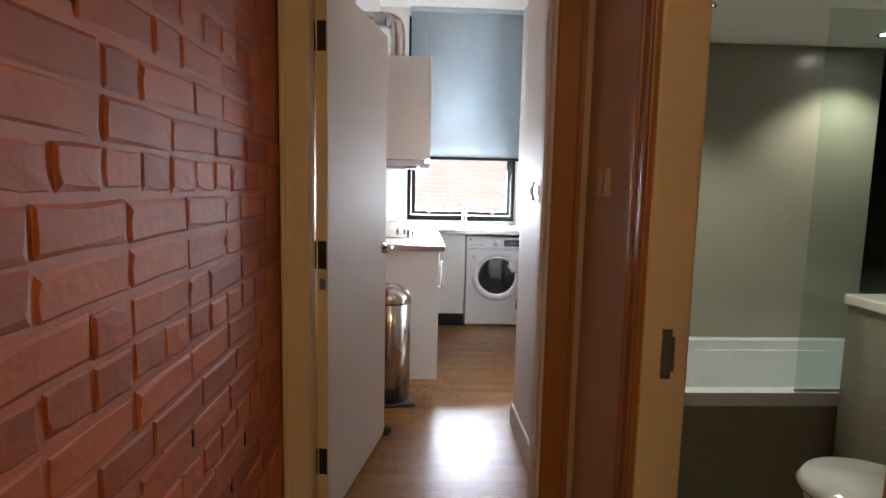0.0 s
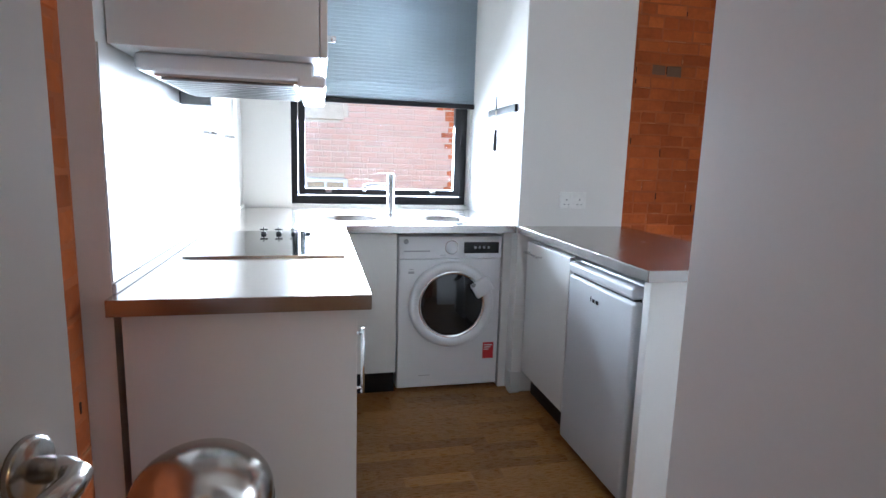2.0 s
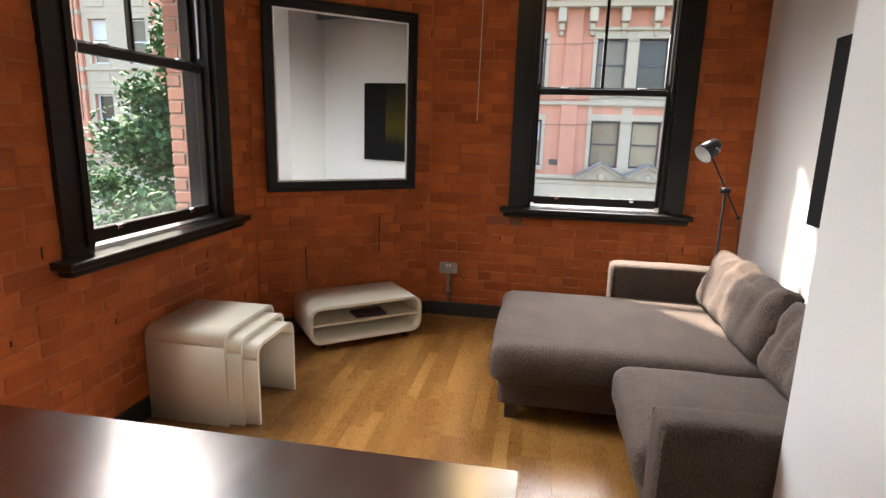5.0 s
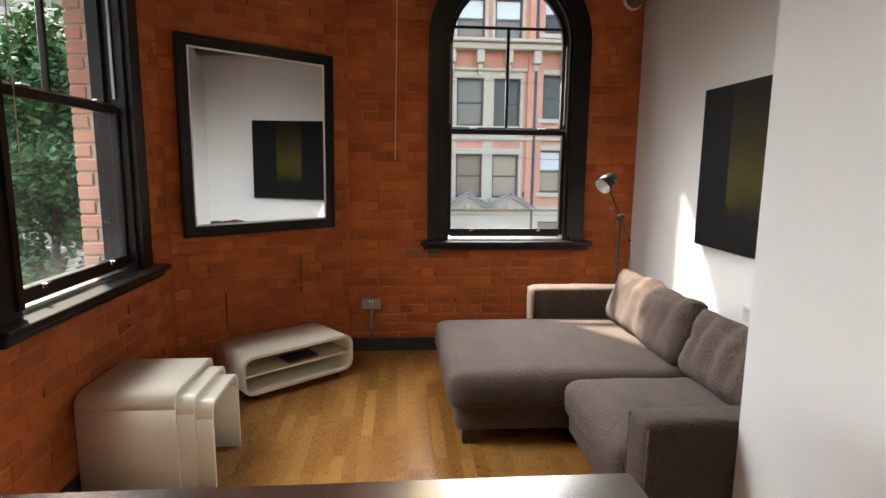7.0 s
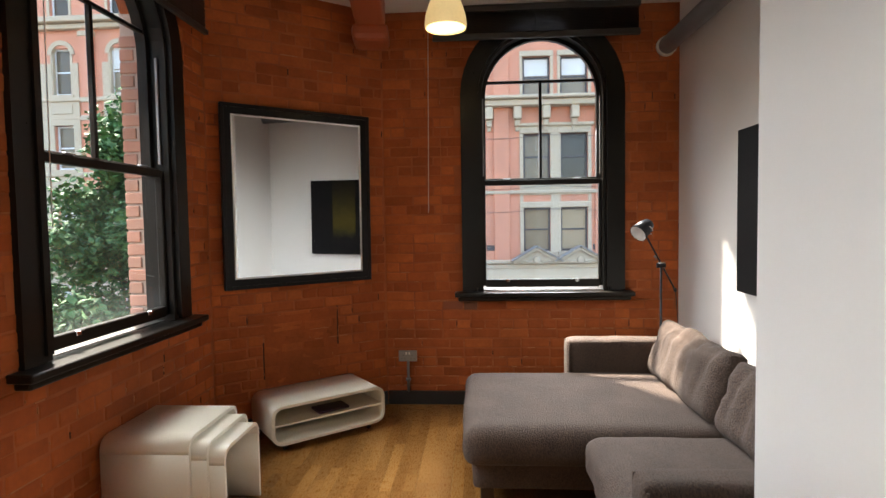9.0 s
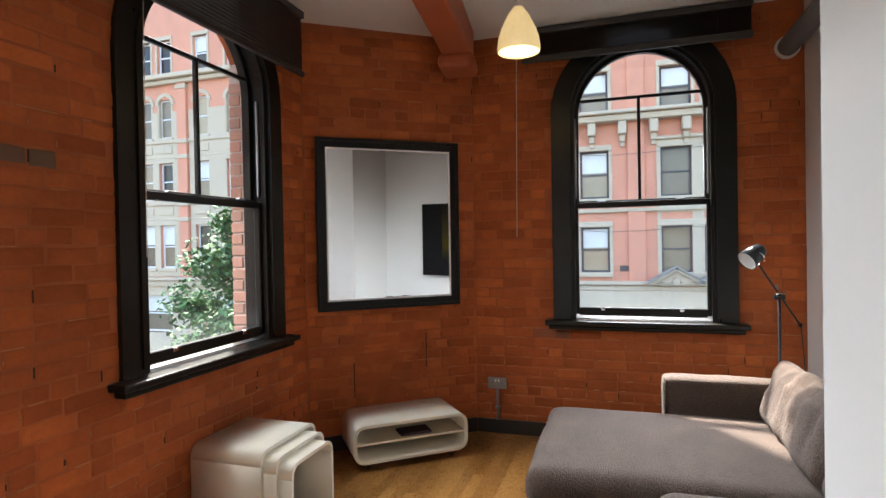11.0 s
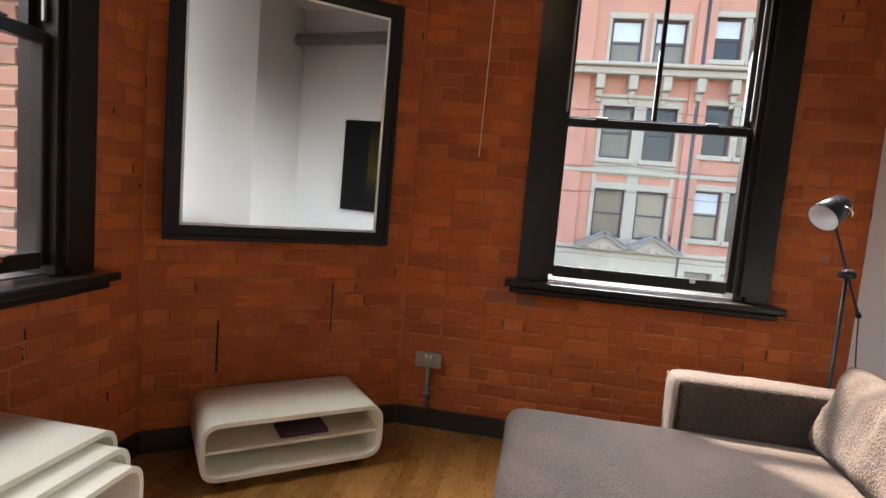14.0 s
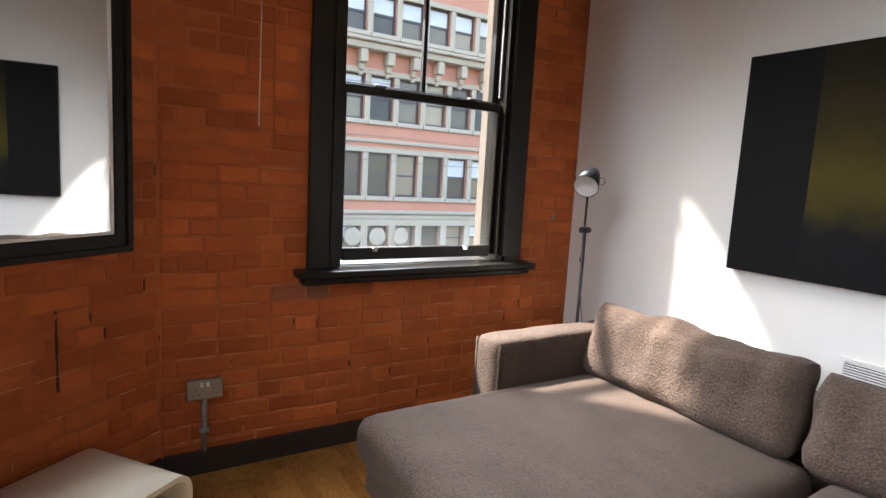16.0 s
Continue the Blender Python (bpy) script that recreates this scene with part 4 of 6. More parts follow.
# ---- living room ----
def make_sofa():
    s = thing("sofa", pose(4.47, 3.85, 0), "grey-brown chenille corner sofa with a chaise, on dark block feet", "sofa")
    o = Vector((4.47, 3.85, 0))

    def sb(name, x0, x1, y0, y1, z0, z1, r, label="", mt=None, **k):
        m = Matrix.Translation(-o) @ (mt if mt is not None else Matrix.Identity(4))
        return part(name, soft_box(x0, x1, y0, y1, z0, z1, r, m=m, **k), fabric, s, label)

    sb("chaise_base", 4.36, 5.38, 3.46, 4.895, 0.085, 0.26, 0.03, seed=1)
    sb("chaise_cushion", 4.305, 5.40, 3.62, 4.945, 0.215, 0.415, 0.075, puff=0.025, seed=2, n=(20, 22, 10), noise_amp=0.008)
    sb("seat_base", 3.50, 4.34, 3.46, 4.30, 0.085, 0.26, 0.03, seed=3)
    sb("seat_cushion", 3.53, 4.275, 3.62, 4.36, 0.225, 0.42, 0.07, puff=0.022, seed=4, n=(18, 18, 10), noise_amp=0.008)
    sb("armrest", 5.395, 5.575, 3.40, 4.25, 0.085, 0.625, 0.04, "upholstered armrest with piped front edge", seed=5, n=(8, 16, 12))
    sb("armrest", 3.375, 3.535, 3.40, 4.34, 0.085, 0.60, 0.04, "upholstered armrest with piped front edge", seed=6, n=(8, 16, 12))
    sb("back_frame", 3.53, 5.42, 3.37, 3.52, 0.085, 0.62, 0.05, seed=7, n=(24, 6, 10))
    lean = lambda x: Matrix.Translation((x, 3.66, 0.40)) @ Matrix.Rotation(radians(14), 4, "X")
    sb("back_cushion", -0.50, 0.53, -0.10, 0.10, 0.0, 0.35, 0.085, mt=lean(4.88), puff=0.03, seed=8, n=(40, 8, 20), noise_amp=0.024, pinch=0.35, ear=0.045, folds=((0.02, 0.035, 0.03), (-0.33, 0.03, 0.02), (0.34, 0.04, 0.022), (-0.12, 0.03, 0.022), (0.16, 0.03, 0.02)))
    sb("back_cushion", -0.41, 0.41, -0.10, 0.10, 0.0, 0.335, 0.085, mt=lean(3.945), puff=0.03, seed=9, n=(36, 8, 20), noise_amp=0.024, pinch=0.35, ear=0.04, folds=((0.27, 0.03, 0.02), (-0.05, 0.035, 0.03), (0.12, 0.03, 0.02)))
    for x, y in ((4.43, 4.82), (5.31, 4.82), (3.57, 4.22), (5.31, 3.52), (3.57, 3.52), (4.42, 3.52)):
        part("foot", box(-0.035, 0.035, -0.035, 0.035, 0, 0.088, 0.006, 2, Matrix.Translation((x - o.x, y - o.y, 0))), feet_wood, s, "dark wooden block foot")
    for x, y1, z in ((5.395, 4.252, 0.60), (5.575, 4.252, 0.60), (3.535, 4.342, 0.575), (3.375, 4.342, 0.575)):
        part("piping", tube([(x - o.x, y1 - 0.016 - o.y, 0.10), (x - o.x, y1 - 0.016 - o.y, z)], 0.006, 6), fabric, s)
    return s


make_sofa()


def nest_table(x0, x1, y0, y1, h):
    th = 0.018
    loop = rounded([(x0, 0), (x0, h), (x1, h), (x1, 0)], 0.075, 8)
    t = thing("nesting_table", pose((x0 + x1) / 2, (y0 + y1) / 2, 0), "cream lacquered bent-board nesting table with rounded shoulders", "side table", "nest of three tables")
    back = Matrix.Translation((-(x0 + x1) / 2, -(y0 + y1) / 2, 0))
    for name, run in (("side_panel", [loop[0], (x0, h * 0.4), loop[1]]), ("tabletop", loop[1:-1]), ("side_panel", [loop[-2], (x1, h * 0.4), loop[-1]])):
        bm = bm_ribbon(bmesh.new(), run, y0, y1, th)
        bmesh.ops.transform(bm, matrix=back, verts=bm.verts)
        part(name, bm, cream_lacquer, t)
    return t


nest_table(4.0, 4.51, 6.17, 6.59, 0.485)
nest_table(4.025, 4.483, 6.10, 6.51, 0.45)
nest_table(4.05, 4.456, 6.03, 6.44, 0.415)


def make_tv_unit():
    t = thing("tv_unit", pose(5.345, 5.965, 0, 0, 0, math.degrees(math.atan2(-0.78, 0.625))), "low cream lacquered open media unit with rounded corners on castors", "tv stand")
    L, D, z0, z1 = 0.40, 0.215, 0.05, 0.305
    loop = rounded([(0, z0), (-L, z0), (-L, z1), (L, z1), (L, z0), (0, z0)], 0.085, 8)
    loop[-1] = loop[0]
    part("shell", bm_ribbon(bmesh.new(), loop, -D, D, 0.02), cream_lacquer, t)
    part("shelf", box(-L + 0.018, L - 0.018, -D + 0.015, D - 0.02, 0.168, 0.182, 0.002), cream_lacquer, t)
    part("back_panel", box(-L + 0.03, L - 0.03, D - 0.014, D - 0.004, z0 + 0.02, z1 - 0.02), cream_lacquer, t)
    for x in (-0.30, 0.30):
        for y in (-0.15, 0.15):
            c = tube([(x - 0.01, y, 0.02), (x + 0.01, y, 0.02)], 0.02, 14)
            bm_box(c, x - 0.014, x + 0.014, y - 0.012, y + 0.012, 0.03, 0.052, 0.003)
            part("castor", c, rubber, t, "small black castor")
    bk = box(-0.11, 0.11, -0.07, 0.07, 0.0, 0.018, 0.004, 2)
    ob = solo("document_case", bk, plum, "thin dark plum case lying on the media unit's shelf", "case", m=pose(5.345, 5.965, 0.1832, 0, 0, -51) @ Matrix.Translation((0.04, -0.10, 0)))


make_tv_unit()


def make_mirror():
    m = CORNER @ Matrix.Translation((CLEN / 2 - 0.034, -0.032, 1.012)) @ Matrix.Rotation(radians(1.5), 4, "Z") @ Matrix.Rotation(radians(0.5), 4, "X")
    t = thing("wall_mirror", m, "large square wall mirror in a broad black frame, tilted forwards", "mirror")
    w, h, f = 0.541, 1.24, 0.068
    fr = bmesh.new()
    bm_panel(fr, -w, w, 0, h, [(-w + f, w - f, f, h - f)], -0.012, 0.02, Matrix.Identity(4))
    bm_panel(fr, -w, w, 0, h, [(-w + 0.025, w - 0.025, 0.025, h - 0.025)], -0.022, -0.011, Matrix.Identity(4))
    bmesh.ops.bevel(fr, geom=fr.edges[:], offset=0.003, segments=1, affect="EDGES")
    part("frame", fr, black_satin, t, "black moulded frame")
    part("mirror_glass", box(-w + f - 0.002, w - f + 0.002, 0.0, 0.004, f - 0.002, h - f + 0.002), mirror_mat, t)
    # narrow pale band on the bevel: a sky glint put in as colour
    bev = bmesh.new()
    bm_panel(bev, -w + f, w - f, f, h - f, [(-w + f + 0.012, w - f - 0.012, f + 0.012, h - f - 0.012)], -0.0035, -0.0005, Matrix.Identity(4))
    part("bevelled_edge", bev, bevel_glint, t)


make_mirror()


def make_painting():
    t = thing("painting", pose(4.452, 3.312, 1.018), "abstract canvas, black with an olive-gold field, unframed", "painting")
    w, h = 0.46, 0.925
    part("canvas", box(-w, w, 0, 0.045, 0, h, 0.004, 2), art_black, t)
    ol = box(-0.155, 0.16, 0.0452, 0.0475, 0.02, h - 0.01, 0.0008)
    part("olive_field", ol, art_olive, t, "olive-gold painted field fading into black")


make_painting()


def make_floor_lamp():
    jx, jy, jz = 5.594, 3.56, 1.115
    t = thing("floor_lamp", pose(jx, jy, 0), "black metal floor lamp with cantilever arm and small cone shade", "floor lamp")
    part("base", lathe([(0, 0), (0.12, 0), (0.125, 0.006), (0.12, 0.016), (0.02, 0.022), (0.012, 0.03), (0, 0.03)], sides=32), lamp_black, t)
    part("pole", tube([(0, 0, 0.02), (0, 0, 1.13)], 0.0085, 10), lamp_black, t)
    d = Vector((-0.165, 0.175, 0.262))
    tail = Vector((0.165, -0.16, -0.20))
    part("arm", tube([tail * 0.93, d * 0.8], 0.006, 8), lamp_black, t).location = (0, 0, jz)
    part("joint", tube([(0.0, -0.03, jz), (0.0, 0.03, jz)], 0.016, 12), lamp_black, t)
    part("clamp", tube([(-0.03, 0.03, jz + 0.02), (0.04, -0.04, jz + 0.02)], 0.006, 8), chrome, t)
    part("counterweight", tube([tail * 0.93, tail], 0.012, 12), lamp_black, t).location = (0, 0, jz)
    aim = Vector((-0.42, 0.72, -0.55)).normalized()
    hm = Matrix.Translation(Vector((0, 0, jz)) + d) @ aim.to_track_quat("Z", "Y").to_matrix().to_4x4()
    head = part("shade", lathe([(0.0, -0.08), (0.024, -0.08), (0.040, -0.065), (0.048, -0.035), (0.062, 0.055), (0.059, 0.055), (0.044, -0.03), (0.0, -0.05)], hm, 28), lamp_black, t, "small black cone shade")
    part("shade_lining", lathe([(0.0, -0.02), (0.040, -0.015), (0.0585, 0.054)], hm, 28), lamp_inner, head, "white inside of the shade")
    ring = [hm @ Vector((0.058 + 0.022 * math.cos(a), 0.022 * math.sin(a), 0.0)) for a in [math.pi * q / 6 - math.pi / 2 for q in range(7)]]
    part("carrying_loop", tube(ring, 0.003, 6), chrome, head, "small metal loop on the shade")
    part("knob", tube([Vector((0, 0, jz)) + d * 0.8 + Vector((0.03, -0.03, 0.02)), Vector((0, 0, jz)) + d * 0.8 + Vector((0.06, -0.05, 0.015))], 0.006, 8), chrome, t)
    cable = [Vector((0, 0, jz)) + tail, Vector((0.17, -0.17, 0.80)), Vector((0.14, -0.18, 0.55)), Vector((0.12, -0.17, 0.25)), Vector((0.06, -0.08, 0.02))]
    part("cable", tube(cable, 0.003, 6), rubber, t, "black mains cable")


make_floor_lamp()


def make_pendant():
    x, y, z = 4.86, 5.02, 2.56
    t = thing("pendant_lamp", pose(x, y, z), "cream glass bell pendant glowing warm on a thin flex", "pendant lamp")
    prof = [(0.118, 0.0), (0.122, 0.02), (0.116, 0.07), (0.098, 0.13), (0.062, 0.205), (0.04, 0.235), (0.03, 0.25)]
    inner = [(r - 0.004, zz) for r, zz in prof][::-1]
    part("shade", lathe(prof + inner + [prof[0]], sides=36), shade_glass, t, "cream glass bell shade")
    part("bulb", lathe([(0, 0.05), (0.02, 0.055), (0.03, 0.08), (0.022, 0.11), (0.012, 0.13), (0, 0.13)], sides=16), shade_glass, t)
    part("lamp_holder", tube([(0, 0, 0.235), (0, 0, 0.29)], [0.03, 0.014], 16), ceiling_paint, t)
    part("flex", tube([(0, 0, 0.28), (0, 0, CEIL - z - 0.02)], 0.004, 8), grey_metal, t)
    part("ceiling_rose", lathe([(0, CEIL - z - 0.001), (0.05, CEIL - z - 0.001), (0.045, CEIL - z - 0.03), (0.012, CEIL - z - 0.04), (0, CEIL - z - 0.04)], sides=24), ceiling_paint, t)


make_pendant()


def make_blind(name, m, wide, top, bottom, slat_pitch, material, label, closed, rail_h=0.03, wand=None):
    t = thing(name, m, label, "blind")
    part("head_rail", box(-wide / 2, wide / 2, -0.02, 0.025, top - 0.045, top, 0.003), material, t)
    me = None
    z = top - 0.06
    while z > bottom + rail_h:
        if me is None:
            bm = bmesh.new()
            pts = [(-0.0125 + 0.025 * k / 4, 0.003 * math.sin(math.pi * k / 4)) for k in range(5)]
            loop = [(p[0], p[1]) for p in pts]
            bm_ribbon(bm, loop, -wide / 2 + 0.01, wide / 2 - 0.01, 0.0007)
            bmesh.ops.transform(bm, matrix=Matrix.Rotation(radians(90), 4, "Z") @ Matrix.Rotation(radians(closed), 4, "Y"), verts=bm.verts)
            me = mesh_of("slat", bm, material)
        ob = new("slat", me)
        ob.parent = t
        ob.location = (0, 0, z)
        z -= slat_pitch
    part("bottom_rail", box(-wide / 2, wide / 2, -0.016, 0.016, bottom, bottom + rail_h, 0.004), material if material is blind_dark else black_satin, t)
    for u in (-wide * 0.36, 0, wide * 0.36):
        part("ladder_cord", tube([(u, -0.015, bottom + 0.01), (u, -0.015, top - 0.04)], 0.0011, 5), material, t)
    if wand:
        part("pull_cord", tube([(wand[0], -0.03, top - 0.05), (wand[0] + wand[2], -0.03, wand[1])], 0.0022, 6), cord_white, t, "thin white pull cord")


make_blind("venetian_blind", NORTH @ Matrix.Translation((4.345, -0.10, 0)), 1.36, CEIL - 0.005, 2.63, 0.0215, blind_dark, "dark venetian blind drawn up over the arched window", 62, wand=(-0.66, 1.45, -0.02))
make_blind("venetian_blind", EAST @ Matrix.Translation((-4.40, -0.095, 0)), 1.54, CEIL - 0.01, 2.81, 0.011, blind_dark, "dark venetian blind stacked up at the top of the window", 12, 0.045, wand=(-0.80, 1.52, -0.02))
make_blind("venetian_blind", basis((1.44, 6.83), (1, 0), (0, 1)), 1.17, CEIL - 0.0, 1.555, 0.0215, blind_pale, "pale grey-blue venetian blind lowered over half the kitchen window", 50)


def socket(name, m, material, label, gangs=2, conduit=False):
    t = thing(name, m, label, "socket")
    part("face_plate", box(-0.073, 0.073, -0.012, 0.0, -0.043, 0.043, 0.004, 2), material, t)
    for s in (-1, 1):
        pins = bmesh.new()
        for du, dz, w, h in ((0, 0.012, 0.004, 0.008), (-0.011, -0.012, 0.007, 0.004), (0.011, -0.012, 0.007, 0.004)):
            bm_box(pins, s * 0.036 + du - w / 2, s * 0.036 + du + w / 2, -0.0128, -0.011, dz - 0.008 - h / 2, dz - 0.008 + h / 2)
        part("pin_holes", pins, rubber, t)
        part("rocker", box(s * 0.012 - 0.006, s * 0.012 + 0.006, -0.0155, -0.011, 0.012, 0.032, 0.0015), switch_white, t)
    if conduit:
        part("back_box", box(-0.07, 0.07, 0.0, 0.02, -0.04, 0.04, 0.002), grey_metal, t)
    return t


t = socket("socket", EAST @ Matrix.Translation((-5.412, -0.021, 0.39)), grey_metal, "metal-clad double socket on the brick wall over a conduit", conduit=True)
c = tube([(0, 0.006, -0.04), (0, 0.006, -0.288)], 0.0105, 12)
part("conduit", c, pipe_grey, t, "grey round conduit")
part("saddle", box(-0.02, 0.02, -0.006, 0.014, -0.20, -0.18, 0.003), pipe_grey, t)
socket("socket", basis((2.29, 5.905), (1, 0), (0, 1)) @ Matrix.Translation((0, 0, 1.035)), switch_white, "white double socket over the worktop")

# wall grille by the sofa
g = thing("wall_grille", pose(4.235, 3.311, 0.64), "white louvred ventilation grille low on the wall", "vent")
fr = bmesh.new()
bm_panel(fr, -0.19, 0.19, 0, 0.11, [(-0.178, 0.178, 0.012, 0.098)], 0.0, 0.012, Matrix.Identity(4))
part("frame", fr, door_paint, g)
part("backing", box(-0.178, 0.178, -0.0005, 0.002, 0.012, 0.098), black_satin, g)
for k in range(8):
    part("slat", box(-0.178, 0.178, 0.002, 0.011, 0.0165 + k * 0.0105, 0.0215 + k * 0.0105, 0.001), door_paint, g)

# small wall fixings on the brick
for m, u, z in ((EAST, -3.49, 1.155), (CORNER, 0.085, 1.21), (EAST, -3.98, 0.44)):
    h = tube([(0, 0, 0), (0, -0.02, 0)], 0.009, 10)
    bm_tube(h, [(0, -0.02, 0), (0, -0.032, -0.006), (0, -0.034, -0.02)], 0.004, 8)
    solo("wall_hook", h, grey_metal, "small old metal hook remaining in the brick wall", "hook", m=m @ Matrix.Translation((u, 0.002, z)))


# ---- kitchen ----
def bar_handle(parent, p0, p1, off, material=chrome):
    p0, p1, off = Vector(p0), Vector(p1), Vector(off)
    bm = tube([p0 + off, p1 + off], 0.0055, 10)
    for q in (p0, p1):
        v = q + (p1 - p0) * (0.08 if q == p0 else -0.08)
        bm_tube(bm, [v, v + off], 0.0045, 8)
    return part("handle", bm, material, parent, "chrome bar handle")


def worktop(x0, x1, y0, y1, bowls=(), label="", edges=""):
    bm = bmesh.new()
    holes = [(cx - r - 0.01, cx + r + 0.01, cy - r - 0.01, cy + r + 0.01) for cx, cy, r in bowls]
    flat = Matrix(((1, 0, 0, 0), (0, 0, 1, 0), (0, 1, 0, 0), (0, 0, 0, 1)))
    bm_panel(bm, x0, x1, y0, y1, holes, 0.862, 0.90, flat)
    for cx, cy, r in bowls:
        n = 48
        s = r + 0.01
        pts = []
        for k in range(n):
            a = 2 * math.pi * k / n
            ca, sa = math.cos(a), math.sin(a)
            q = s / max(abs(ca), abs(sa))
            pts.append((bm.verts.new((cx + ca * q, cy + sa * q, 0.90)), bm.verts.new((cx + ca * r, cy + sa * r, 0.90)), bm.verts.new((cx + ca * r, cy + sa * r, 0.862))))
        for k in range(n):
            a, b = pts[k], pts[(k + 1) % n]
            bm.faces.new((a[0], b[0], b[1], a[1]))
            bm.faces.new((a[1], b[1], b[2], a[2]))
    bm.normal_update()
    top = solo("worktop", bm, steel, label, "worktop")
    for side in edges:
        strip_ = {"s": (x0, x1, y0 - 0.002, y0 - 0.0002), "w": (x0 - 0.002, x0 - 0.0002, y0, y1), "e": (x1 + 0.0002, x1 + 0.002, y0, y1)}[side]
        part("folded_edge", box(*strip_, 0.8625, 0.899, 0.0006), steel, top, "bright folded steel edge")
    return top


worktop(0.553, 1.125, 4.545, 5.918, label="stainless steel worktop with a hob set in it", edges="se")
BOWLS = [(1.17, 6.21, 0.165), (1.645, 6.21, 0.165)]
worktop(0.553, 1.998, 5.92, 6.858, BOWLS, "stainless steel worktop under the window with two round sinks", "")
worktop(2.002, 2.590, 4.752, 5.903, label="stainless steel peninsula worktop with scratched, smeared surface", edges="swe")
up = box(0.551, 0.56, 4.60, 6.85, 0.9005, 0.925, 0.002)
solo("upstand", up, plaster, "white sealed upstand along the worktop", "upstand")
for cx, cy, r in BOWLS:
    prof = [(r + 0.028, 0.9005), (r + 0.026, 0.905), (r + 0.004, 0.905), (r - 0.004, 0.898), (r - 0.012, 0.80), (r - 0.04, 0.745), (0.03, 0.74), (0.0, 0.738)]
    s = solo("sink", lathe(prof, Matrix.Translation((cx, cy, 0)), 48), steel, "round stainless steel sink bowl set in the worktop", "sink", "pair of round sinks")
    part("drain", lathe([(0, 0.743), (0.03, 0.743), (0.034, 0.741)], Matrix.Translation((cx, cy, 0)), 20), chrome, s)
tap = thing("tap", pose(1.415, 6.46, 0.9005), "tall chrome mixer tap with a swivel spout", "tap")
part("body", tube([(0, 0, 0), (0, 0, 0.006), (0, 0, 0.007), (0, 0, 0.225)], [0.027, 0.027, 0.019, 0.019], 18), chrome, tap)
part("spout", tube([(0, 0, 0.165), (-0.10, -0.02, 0.172), (-0.14, -0.028, 0.17), (-0.155, -0.031, 0.155), (-0.158, -0.032, 0.13)], 0.010, 12), chrome, tap)
part("lever", tube([(0, 0, 0.225), (0, 0, 0.232), (0.0, 0.0, 0.238)], [0.019, 0.019, 0.012], 16), chrome, tap)
part("lever_bar", tube([(0, 0, 0.232), (-0.055, 0.0, 0.236)], 0.004, 8), chrome, tap)

hob = thing("hob", pose(0.60, 5.055, 0.9005), "black glass ceramic hob with four chrome knobs", "hob")
part("glass_plate", box(0, 0.485, 0, 0.60, 0, 0.006, 0.002), dark_glass, hob)
part("trim", box(-0.004, 0.489, -0.004, -0.0005, 0, 0.007), steel, hob)
for k in range(4):
    kb = lathe([(0, 0.006), (0.011, 0.006), (0.010, 0.016), (0, 0.017)], Matrix.Translation((0.19 + k * 0.058, 0.50, 0)), 18)
    bm_box(kb, 0.19 + k * 0.058 - 0.0015, 0.19 + k * 0.058 + 0.0015, 0.49, 0.51, 0.015, 0.036)
    bm_box(kb, 0.19 + k * 0.058 - 0.015, 0.19 + k * 0.058 + 0.015, 0.4985, 0.5015, 0.022, 0.028)
    part("knob", kb, rubber, hob, "dark control knob")


def cabinet(name, m, w, d, z0, z1, label, doors=1, handle=None, plinth=True):
    """A base or wall unit: local x across, y back, door at y = 0."""
    t = thing(name, m, label, "cabinet")
    part("body", box(0, w, 0.021, d, z0, z1, 0.001), laminate, t)
    for k in range(doors):
        a = k * w / doors
        dr = part("door", box(a + 0.002, a + w / doors - 0.002, 0, 0.019, z0 + 0.004, z1 - 0.004, 0.0025, 2), laminate, t)
        if handle:
            bar_handle(dr, *handle)
    if plinth:
        part("plinth", box(0, w, 0.06, 0.075, 0, z0), black_satin, t, "black recessed plinth")
    return t


cabinet("base_cabinet", pose(1.127, 5.957, 0), 0.262, 0.62, 0.125, 0.858, "white laminate base cabinet beside the washing machine", handle=((0.035, 0.0, 0.62), (0.035, 0.0, 0.80), (0, -0.022, 0)))
end = thing("base_cabinet", pose(0.57, 4.585, 0), "white laminate cooker-side base run with a plain end panel", "cabinet")
part("end_panel", box(0, 0.525, 0, 0.02, 0.0, 0.858, 0.001), laminate, end)
part("body", box(0, 0.505, 0.021, 1.33, 0.12, 0.858), laminate, end)
part("plinth", box(0, 0.45, 0.021, 1.33, 0, 0.12), black_satin, end)
for y0, y1 in ((0.022, 0.44), (0.444, 0.88), (0.884, 1.33)):
    d = part("door", box(0.507, 0.526, y0 + 0.002, y1 - 0.002, 0.125, 0.852, 0.002), laminate, end)
    bar_handle(d, (0.526, y0 + 0.06, 0.60), (0.526, y0 + 0.06, 0.78), (0.02, 0, 0))
cabinet("base_cabinet", basis((2.05, 5.885), (0, -1), (1, 0)), 0.495, 0.49, 0.125, 0.83, "white laminate base cabinet with a chrome bar handle", handle=((0.02, 0.0, 0.772), (0.20, 0.0, 0.772), (0, -0.022, 0)))
solo("filler_panel", box(1.957, 2.04, 5.99, 6.5, 0, 0.858, 0.002), laminate, "white upright filler panel beside the washing machine", "panel")
solo("filler_panel", box(1.995, 2.05, 5.895, 5.95, 0.0, 0.12, 0.002), laminate, "white corner plinth block", "panel")
solo("end_panel", box(2.037, 2.575, 4.785, 4.823, 0, 0.86, 0.002), laminate, "white laminate end panel of the peninsula", "panel")
solo("back_panel", box(2.56, 2.575, 4.827, 5.90, 0, 0.86, 0.001), laminate, "white laminate back panel of the peninsula", "panel")


